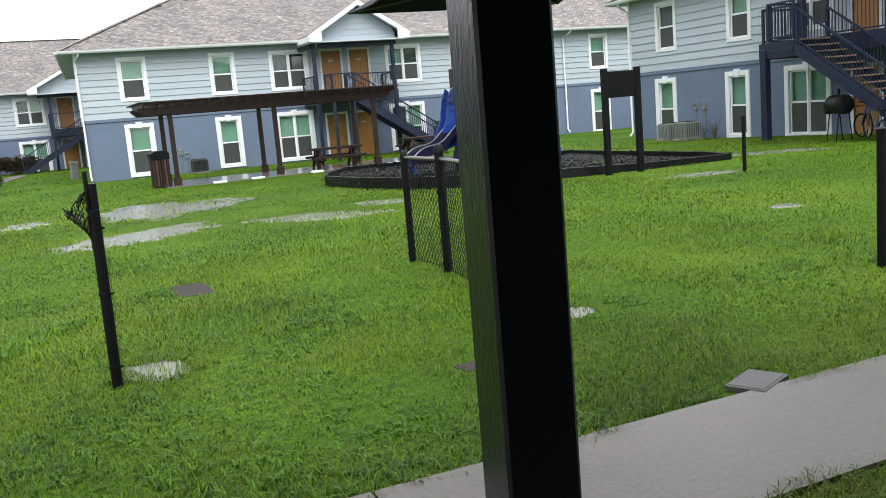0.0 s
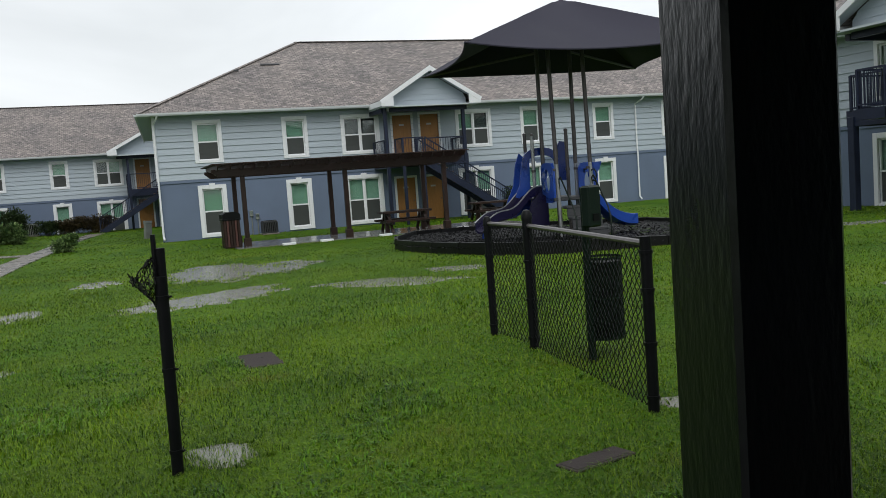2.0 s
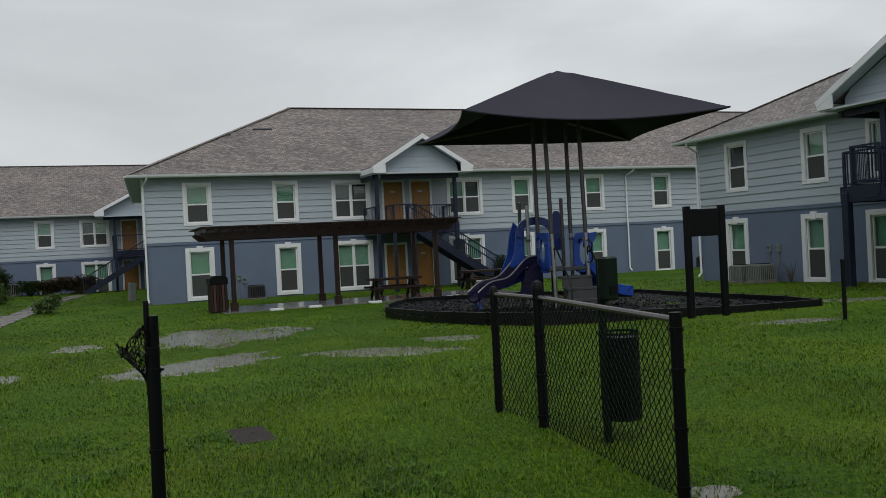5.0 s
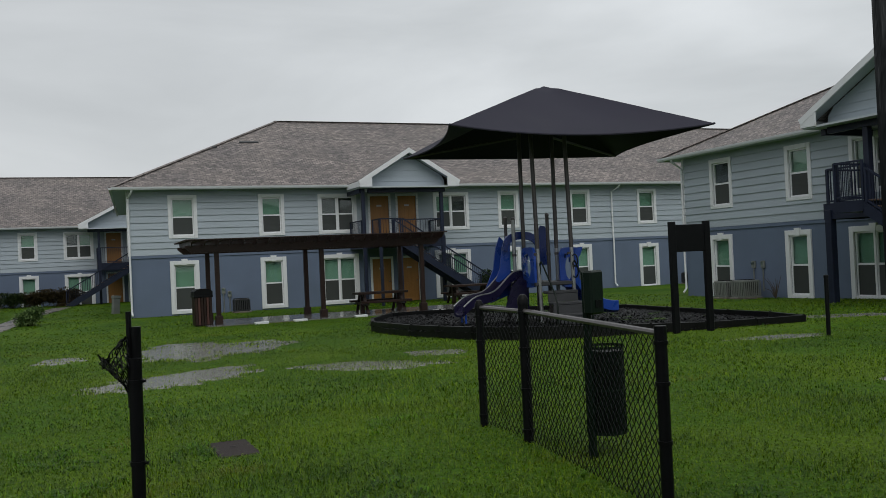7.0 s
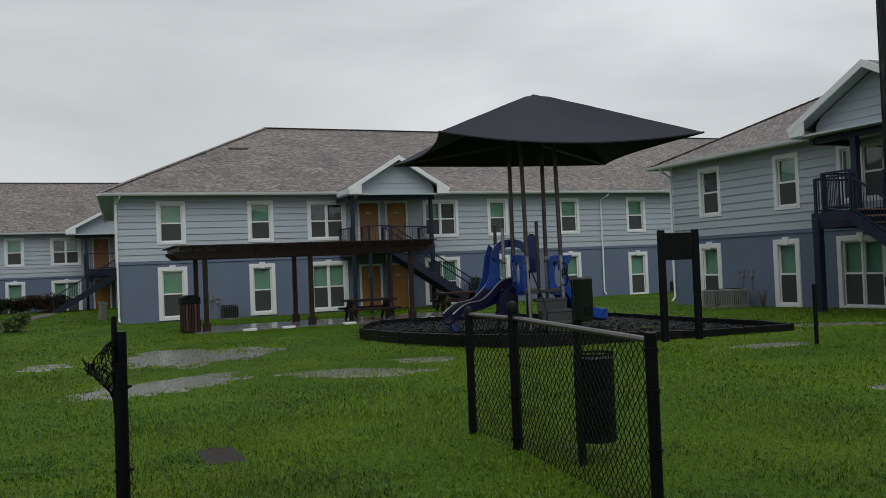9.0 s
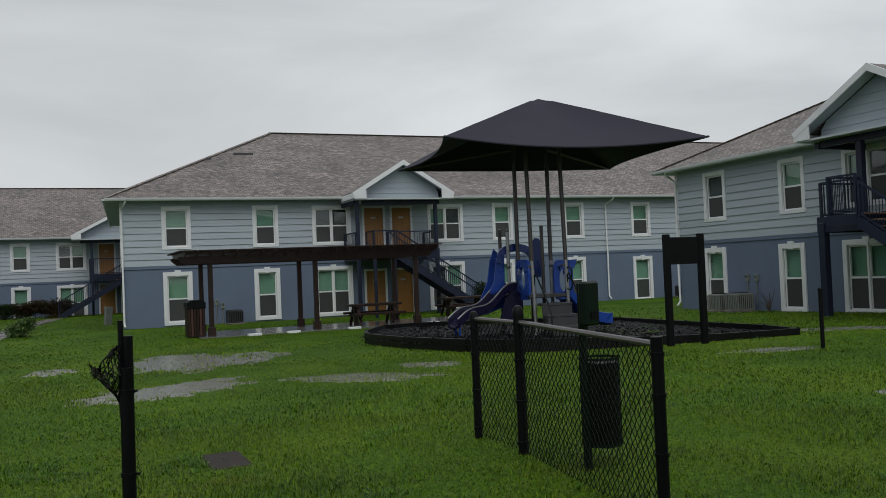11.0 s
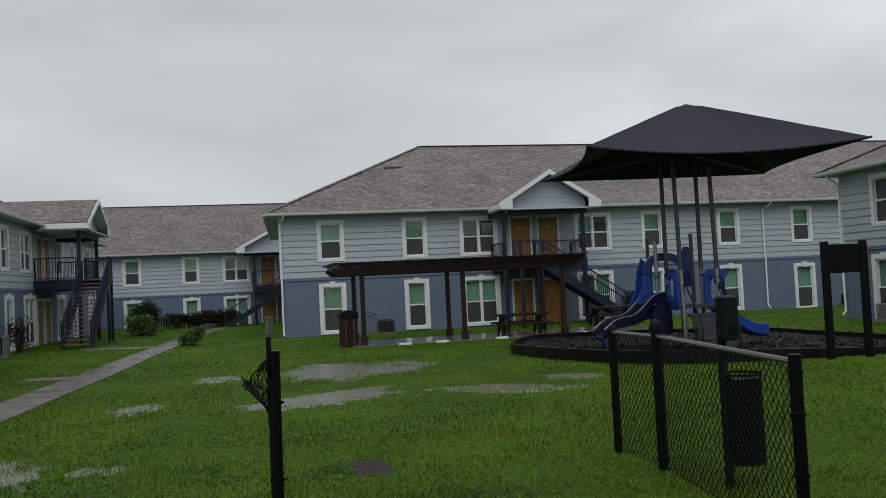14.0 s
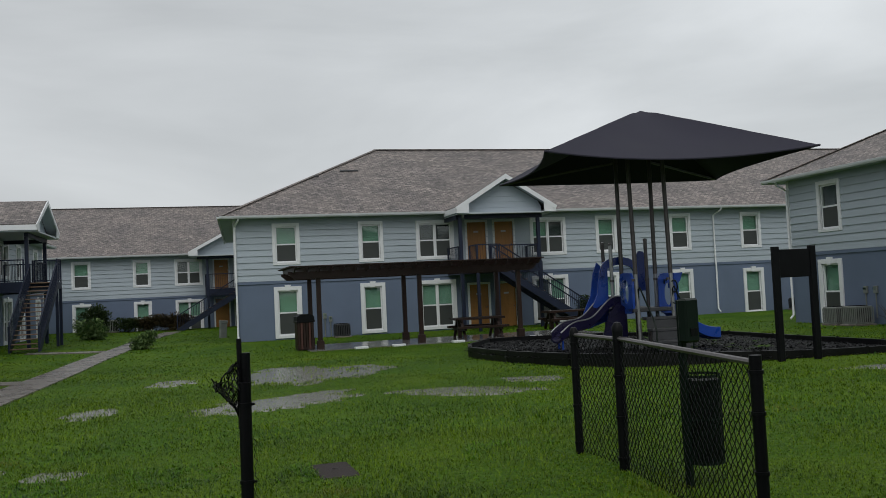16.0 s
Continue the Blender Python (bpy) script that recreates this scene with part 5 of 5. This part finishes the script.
def puddle(k, x, y, rx, ry, rot):
    n, rings = 96, 18 if rx > 1 else 10
    c, s = math.cos(radians(rot)), math.sin(radians(rot))
    v, f = [], []
    for r in range(rings + 1):
        for i in range(n):
            a = 2 * math.pi * i / n
            w = puddle_radius(k, a) * r / rings
            u, t = rx * w * math.cos(a), ry * w * math.sin(a)
            v.append((x + u * c - t * s, y + u * s + t * c))
    xy = np.array(v)
    edge = np.repeat(np.arange(rings + 1) / rings, n)
    hump = 0.62 * clumps_at(xy[:, 0], xy[:, 1]) + 0.85 * edge ** 2
    drop = 0.05 * np.clip(hump - 0.7, 0, 2) + 0.02 * edge ** 6
    v = [(p[0], p[1], ground_z(*p) + 0.014 - d) for p, d in zip(v, drop.tolist())]
    for r in range(rings):
        for i in range(n):
            f.append((r * n + i, r * n + (i + 1) % n, (r + 1) * n + (i + 1) % n, (r + 1) * n + i))
    o = Geo().add(v, f).ob("puddle", WATER, smooth=True)
    tagged(o, "shallow rain puddle standing in the wet lawn", "puddle", "puddles on the lawn", kind="structure")


for k, row in enumerate(PUDDLES):
    puddle(k, *row[:5])


# ---------------------------------------------------------------- shrubs
def leaves_mesh(name, pts, dirs, length, width, material, parent):
    g = Geo()
    for p, d, l, w in zip(pts, dirs, length, width):
        s = d.cross(Vector((0.2, 0.1, 1))).normalized() * w
        m = p + d * l * 0.5 + Vector((0, 0, l * 0.08))
        g.add([p, m - s, p + d * l, m + s], [(0, 1, 2, 3)])
    me = bpy.data.meshes.new(name)
    me.from_pydata(g.v, [], g.f)
    me.materials.append(material)
    o = new(name, me)
    o.parent = parent
    return o


def shrub(x, y, rx, ry, h, seed, label, n=1700, material=None, leaf=0.075):
    rng = random.Random(seed)
    root = thing("shrub", pose(x, y, ground_z(x, y) - 0.02), label, "shrub", "shrubs beside the houses")
    lobes = []
    for i in range(11):
        a = rng.uniform(0, 6.28)
        r = rng.uniform(0.1, 0.7)
        tip = Vector((rx * r * math.cos(a), ry * r * math.sin(a), h * rng.uniform(0.2, 0.8)))
        lobes.append((tip, rng.uniform(0.22, 0.42)))
        Geo().tube([(0.06 * math.cos(a), 0.06 * math.sin(a), 0), tip * 0.5 + Vector((0, 0, 0.05)), tip], [0.022, 0.015, 0.006], 5).ob("stem", BARK, root)
    pts, dirs, ln, wd = [], [], [], []
    for i in range(n):
        c, r = lobes[rng.randrange(len(lobes))]
        d = Vector((rng.gauss(0, 1), rng.gauss(0, 1), rng.gauss(0.15, 1))).normalized()
        k = rng.random() ** 0.4 * r
        p = c + Vector((d.x * k * rx * 1.5, d.y * k * ry * 1.5, d.z * k * h * 0.8))
        if p.z < 0.03:
            continue
        pts.append(p)
        dirs.append((d + Vector((rng.gauss(0, 0.6), rng.gauss(0, 0.6), rng.gauss(0, 0.6)))).normalized())
        ln.append(leaf * rng.uniform(0.7, 1.4))
        wd.append(leaf * 0.3 * rng.uniform(0.7, 1.3))
    tagged(leaves_mesh("foliage", pts, dirs, ln, wd, material or LEAF, root), kind="stuff")


shrub(-9.75, -10.2, 0.7, 0.85, 1.4, 1, "dark leafy shrub against the blue house wall", 6000, leaf=0.1)
shrub(-10.1, -11.9, 0.4, 0.45, 0.9, 15, "low reddish shrub beside an outside stair", 1300, HEDGE)
shrub(-10.0, -2.1, 0.5, 0.7, 1.5, 2, "thin reddish-leaved shrub beside the air conditioners", 1300, HEDGE, 0.09)
shrub(-7.3, 17.2, 1.25, 1.0, 1.75, 3, "rounded dark green shrub by the far house", 4200, leaf=0.14)
shrub(-4.6, 21.4, 1.5, 0.75, 1.05, 4, "low reddish hedge shrub under the far windows", 3800, HEDGE, 0.13)
shrub(-2.9, 21.4, 1.4, 0.75, 1.05, 5, "low reddish hedge shrub under the far windows", 3800, HEDGE, 0.13)
shrub(-5.9, 21.4, 1.0, 0.7, 0.95, 6, "small dark hedge shrub under the far windows", 2600, leaf=0.13)
shrub(15.7, -1.2, 0.62, 0.6, 1.35, 7, "dark shrub at the foot of the outside stair", 3200, leaf=0.1)
shrub(-6.95, 10.8, 0.95, 0.9, 1.05, 8, "rounded pale green shrub by the path", 2400, FROND, 0.17)
shrub(-3.7, -1.0, 0.6, 0.55, 0.75, 9, "small rounded pale green shrub beside the path", 1800, FROND, 0.13)


# ---------------------------------------------------------------- equipment against the walls
def air_conditioner(x, y, rot, label, w=0.8, h=0.78, skin=ACM):
    root = thing("air_conditioner", pose(x, y, ground_z(x, y), 0, 0, rot), label, "air conditioner", "air conditioners along the houses")
    Geo().box(-w / 2 - 0.06, -w / 2 - 0.06, -0.02, w / 2 + 0.06, w / 2 + 0.06, 0.06, 0.01).ob("pad", CONC, root)
    Geo().box(-w / 2 + 0.04, -w / 2 + 0.04, 0.06, w / 2 - 0.04, w / 2 - 0.04, h - 0.06).ob("coil", BLACK, root)
    Geo().box(-w / 2, -w / 2, h - 0.07, w / 2, w / 2, h, 0.02).ob("casing", skin, root)
    Geo().box(-w / 2, -w / 2, 0.06, w / 2, w / 2, 0.12, 0.01).ob("base_rail", skin, root)
    for s in (-1, 1):
        for k in range(9):
            t = -w / 2 + w * k / 8
            Geo().box(t - 0.02, s * w / 2 - 0.012, 0.1, t + 0.02, s * w / 2 + 0.012, h - 0.05).ob("louvre", skin, root)
            Geo().box(s * w / 2 - 0.012, t - 0.02, 0.1, s * w / 2 + 0.012, t + 0.02, h - 0.05).ob("louvre", skin, root)
    fan = Geo()
    for r in (0.08, 0.16, 0.24, 0.32):
        fan.tube([(r * math.cos(2 * math.pi * i / 16), r * math.sin(2 * math.pi * i / 16), h + 0.012) for i in range(17)], 0.006, 4, False)
    fan.ob("fan_guard", BLACK, root)


air_conditioner(4.35, -0.85, 0, "dark air conditioner standing by the blue wall", 0.6, 0.58, DARKM)
air_conditioner(19.18, -13.5, 0, "tan air conditioner outside the blue house", 0.62, 0.62)
air_conditioner(19.18, -14.45, 0, "tan air conditioner with vertical louvres", 0.66, 0.64)
air_conditioner(-10.15, -5.1, -1, "grey air conditioner beside the long house")
air_conditioner(-8.0, 21.9, 0, "small grey air conditioner by the far house")
air_conditioner(-6.9, 21.9, 0, "small grey air conditioner by the far house")
air_conditioner(27.4, -0.9, 0, "dark air conditioner behind the play area", 0.6, 0.6, DARKM)
air_conditioner(-9.6, -13.2, -1, "louvred air conditioner half hidden by the stair")


def meter(m, label):
    root = thing("electric_meter", m, label, "meter", "meters on the house walls")
    Geo().box(-0.075, -0.09, -0.15, 0.075, 0.0, 0.1, 0.012).ob("box", ACM, root)
    Geo().tube([(0, -0.09, 0.02), (0, -0.14, 0.02)], [0.06, 0.05], 14).ob("dial", GLASS, root, smooth=True)
    Geo().tube([(0, -0.05, -0.15), (0, -0.05, -0.95)], 0.022, 8).ob("conduit", ACM, root, smooth=True)


meter(pose(3.75, 0, 0.7), "small grey electric meter on the blue wall")
meter(pose(4.0, 0, 0.55), "small grey electric meter on the blue wall")
for yy in (-14.15, -14.6):
    meter(pose(19.88, yy, 0.95, 0, 0, -90), "small grey electric meter with conduit")


def wall_lamp():
    root = thing("wall_lamp", pose(-10.81, -7.4, 4.75, 0, 0, 88.9), "black wall lantern on the blue siding", "lamp")
    Geo().box(-0.06, -0.03, -0.15, 0.06, 0.0, 0.15, 0.01).ob("plate", BLACK, root)
    Geo().box(-0.11, -0.3, -0.1, 0.11, -0.03, 0.1, 0.03).ob("housing", BLACK, root)
    sign = thing("wall_sign", pose(-10.81, -7.6, 4.13, 0, 0, 88.9), "small white sign with dark bars on the siding", "sign")
    Geo().box(-0.14, -0.06, -0.2, 0.14, -0.045, 0.2, 0.005).prism([(-0.1, 0.2), (0.1, 0.2), (0.0, 0.3)], -0.06, -0.045, "xz").ob("board", WHITE, sign)
    for z in (0.06, -0.04, -0.12):
        Geo().box(-0.09, -0.065, z - 0.02, 0.09, -0.06, z + 0.02).ob("bar", NAVY, sign)


wall_lamp()


def utility_pedestal():
    root = thing("utility_pedestal", pose(-0.45, 5.6, ground_z(-0.45, 5.6) - 0.12, 0, 4, 20), "leaning pale green utility pedestal in the grass", "pedestal")
    Geo().box(-0.16, -0.12, -0.05, 0.16, 0.12, 0.95, 0.02).ob("housing", ACM, root)
    Geo().box(-0.18, -0.14, 0.82, 0.18, 0.14, 0.97, 0.02).ob("lid", ACM, root)


utility_pedestal()


def barrel_grill(x, y):
    root = thing("barrel_grill", pose(x, y, ground_z(x, y), 0, 0, 60), "black barrel barbecue grill beside the stair", "grill")
    g = Geo().tube([(-0.42, 0, 0.95), (-0.4, 0, 0.95), (0.4, 0, 0.95), (0.42, 0, 0.95)], [0.2, 0.25, 0.25, 0.2], 16)
    g.ob("drum", BLACK, root, smooth=True)
    for a, b in ((-0.35, -0.2), (0.35, -0.2), (-0.35, 0.2), (0.35, 0.2)):
        Geo().tube([(a, b * 0.6, 0.8), (a, b, 0)], 0.016, 6).ob("leg", BLACK, root)
    Geo().tube([(0, 0, 1.18), (0, 0, 1.36)], 0.035, 8).ob("chimney", BLACK, root)
    Geo().box(-0.38, -0.5, 0.86, 0.38, -0.26, 0.88).ob("shelf", BLACK, root)
    Geo().box(0.42, -0.18, 0.7, 0.7, 0.18, 0.98, 0.03).ob("firebox", BLACK, root)


def bicycle(x, y, rot, material, label):
    root = thing("bicycle", pose(x, y, ground_z(x, y), 0, -8, rot), label, "bicycle", "bicycles by the stair")
    R = 0.29
    for cx in (-0.48, 0.48):
        tyre = Geo().tube([(cx + R * math.cos(2 * math.pi * i / 24), 0, R + 0.02 + R * math.sin(2 * math.pi * i / 24)) for i in range(25)], 0.022, 6, False).ob("tyre", BLACK, root, smooth=True)
        for i in range(10):
            a = 2 * math.pi * i / 10
            if i == 0:
                sp = Geo()
            sp.tube([(cx, 0, R + 0.02), (cx + R * math.cos(a), 0, R + 0.02 + R * math.sin(a))], 0.0035, 3, False)
        sp.ob("spokes", GALV, tyre)
    fr = Geo()
    for a, b in (((-0.48, R), (-0.08, R)), ((-0.48, R), (-0.18, 0.72)), ((-0.08, R), (-0.2, 0.8)), ((-0.08, R), (0.32, 0.72)), ((-0.18, 0.72), (0.32, 0.76)), ((0.32, 0.82), (0.48, R))):
        fr.tube([(a[0], 0, a[1]), (b[0], 0, b[1])], 0.018, 6)
    fr.ob("frame", material, root, smooth=True)
    Geo().tube([(0.3, -0.25, 0.95), (0.34, 0, 0.9), (0.3, 0.25, 0.95)], 0.014, 6).tube([(0.34, 0, 0.9), (0.33, 0, 0.8)], 0.014, 6).ob("handlebar", BLACK, root, smooth=True)
    Geo().box(-0.34, -0.06, 0.8, -0.1, 0.06, 0.86, 0.025).ob("saddle", BLACK, root)


def bare_shrub(x, y):
    rng = random.Random(12)
    root = thing("bare_shrub", pose(x, y, ground_z(x, y)), "small bare twiggy shrub against the blue wall", "shrub")
    for i in range(9):
        a, r = rng.uniform(0, 6.28), rng.uniform(0.25, 0.5)
        tip = Vector((math.cos(a) * r * 0.6, math.sin(a) * r, rng.uniform(0.35, 0.85)))
        Geo().tube([(0, 0, 0), tip * 0.5 + Vector((0.03, 0, 0.1)), tip], [0.016, 0.011, 0.004], 5).ob("stem", BARK, root)


bare_shrub(19.4, -15.6)
barrel_grill(17.2, -22.75)
bicycle(17.2, -23.75, 75, BLUE, "blue child's bicycle leaning near the stair")
bicycle(16.8, -24.15, 60, STEEL, "dark bicycle leaning near the stair")


# ---------------------------------------------------------------- grass
def inside(poly, x, y):
    r = np.zeros(x.shape, bool)
    for (x0, y0), (x1, y1) in zip(poly, poly[1:] + poly[:1]):
        c = ((y0 > y) != (y1 > y)) & (x < (x1 - x0) * (y - y0) / ((y1 - y0) or 1e-9) + x0)
        r ^= c
    return r


def near_line(pts, w, x, y):
    r = np.zeros(x.shape, bool)
    for (x0, y0), (x1, y1) in zip(pts, pts[1:]):
        d2 = (x1 - x0) ** 2 + (y1 - y0) ** 2
        t = np.clip(((x - x0) * (x1 - x0) + (y - y0) * (y1 - y0)) / d2, 0, 1)
        r |= np.hypot(x - x0 - t * (x1 - x0), y - y0 - t * (y1 - y0)) < w
    return r


def ground_np(x, y):
    def ss(a, b, v):
        t = np.clip((v - a) / (b - a), 0, 1)
        return t * t * (3 - 2 * t)
    s = ss(4.5, 10.0, -x)
    return -0.26 * ss(-32, -9, y) * (1 - s) - 0.10 * s


def grass_band(name, r0, r1, density, height, width, seed, tuft=1, material=GRASS, label="wet green grass blades of the lawn"):
    """Grass in a ring of distances round the porch, towards the lawn; tuft: leaves that spring from one root, in patches."""
    rng = np.random.RandomState(seed)
    cx, cy = -1.7, -38.4
    a0, a1 = radians(-42), radians(60 if r1 > 5.6 else 80)
    n = int(density * (a1 - a0) / 2 * (r1 * r1 - r0 * r0))
    r = np.sqrt(rng.uniform(r0 * r0, r1 * r1, n))
    a = rng.uniform(a0, a1, n)
    x, y = cx + r * np.sin(a), cy + r * np.cos(a)
    if tuft > 1:
        thick = patches(x, y, 1.1, 41) + 0.7 * patches(x, y, 3.0, 42) > 0.35
        x, y = np.repeat(x[thick], tuft), np.repeat(y[thick], tuft)
        n = len(x)
        x, y = x + rng.normal(0, 0.016, n), y + rng.normal(0, 0.016, n)
    keep = ~inside(PLAY, x, y) & (y < 24) & (x > -10.8) & (x < 19.9) & ~((y > -0.05) & (x > -0.1))
    ragged = 0.07 * patches(x, y, 5.0, 21) + 0.05 * patches(x, y, 16.0, 22)
    keep &= ~((y < -36.13 + 0.6 * ragged) & (y > -37.04 - 0.6 * ragged)) & (y > -37.6)
    keep &= ~near_line(FOOTPATH, 0.43 + ragged, x, y)
    keep &= ~((x > 1.9) & (x < 12.6) & (np.abs(y + 7.5) < 1.7))
    keep &= ~((np.abs(x + 0.54) < 0.17) & (np.abs(y + 30.39) < 0.35))
    keep &= ~near_line([(1.4, -36.1), (1.72, -35.95)], 0.12, x, y)
    keep &= ~near_line([(0.47, -34.71), (0.83, -34.61)], 0.06, x, y)
    wet = np.zeros(n, bool)
    low, lift = np.ones(n), np.zeros(n)
    clumps = clumps_at(x, y)
    for k, (px, py, rx, ry, rot, left) in enumerate(PUDDLES):
        c, s = math.cos(radians(rot)), math.sin(radians(rot))
        u, t = ((x - px) * c + (y - py) * s) / rx, (-(x - px) * s + (y - py) * c) / ry
        table = np.array([puddle_radius(k, 2 * math.pi * i / 64) for i in range(65)])
        ang = np.arctan2(t, u) % (2 * math.pi)
        q = np.hypot(u, t) / np.interp(ang, np.linspace(0, 2 * math.pi, 65), table)
        open_water = np.clip((0.72 - 0.62 * clumps - 0.85 * q * q) / 0.4, 0, 1) * (1 - left) * (q < 1)
        wet |= rng.uniform(0, 1, n) < open_water
        low = np.minimum(low, np.clip(0.86 + 0.14 * (q - 1.0) / 0.5, 0.86, 1))
        lift = np.where(q < 1, 0.016, lift)
    keep &= ~wet
    x, y, low, lift = x[keep], y[keep], low[keep], lift[keep]
    n = len(x)
    z = ground_np(x, y) - 0.012 + lift
    lush = patches(x, y, 0.9, 5) + 0.7 * patches(x, y, 3.5, 6)
    h = height * np.clip(1.08 + 0.38 * lush, 0.8, 2.0) * rng.uniform(0.6, 1.35, n) * low
    w = width * rng.uniform(0.7, 1.35, n)
    az = rng.uniform(0, 2 * math.pi, n)
    lean = h * rng.uniform(0.5, 1.5, n)
    dx, dy = np.cos(az), np.sin(az)
    sx, sy = -dy * w / 2, dx * w / 2
    V = np.empty((n, 5, 3), np.float32)
    V[:, 0] = np.stack([x - sx, y - sy, z], 1)
    V[:, 1] = np.stack([x + sx, y + sy, z], 1)
    mx, my, mz = x + dx * lean * 0.35, y + dy * lean * 0.35, z + h * 0.62
    V[:, 2] = np.stack([mx + sx * 0.8, my + sy * 0.8, mz], 1)
    V[:, 3] = np.stack([mx - sx * 0.8, my - sy * 0.8, mz], 1)
    V[:, 4] = np.stack([x + dx * lean, y + dy * lean, z + h * (1.0 - 0.2 * (lean / h) ** 2)], 1)
    base = (np.arange(n) * 5)[:, None]
    loops = (base + np.array([0, 1, 2, 3, 3, 2, 4])).ravel().astype(np.int32)
    me = bpy.data.meshes.new(name)
    me.vertices.add(n * 5)
    me.vertices.foreach_set("co", V.ravel())
    me.loops.add(n * 7)
    me.loops.foreach_set("vertex_index", loops)
    me.polygons.add(n * 2)
    me.polygons.foreach_set("loop_start", (np.arange(n)[:, None] * 7 + np.array([0, 4])).ravel().astype(np.int32))
    me.update(calc_edges=True)
    me.validate()
    me.materials.append(material)
    o = new(name, me)
    return tagged(o, label, "grass", kind="stuff")


grass_band("grass", 1.6, 5.5, 6400, 0.042, 0.0044, 1)
grass_band("weeds", 1.6, 9.0, 230, 0.054, 0.0085, 11, 7, WEED, "tufts of broad-leaved wet weeds in the lawn")
grass_band("grass", 5.5, 10.0, 2600, 0.043, 0.0062, 2)
grass_band("grass", 10.0, 18.0, 800, 0.041, 0.0098, 3)
grass_band("grass", 18.0, 30.0, 210, 0.042, 0.019, 4)
grass_band("grass", 30.0, 62.0, 32, 0.045, 0.042, 5)
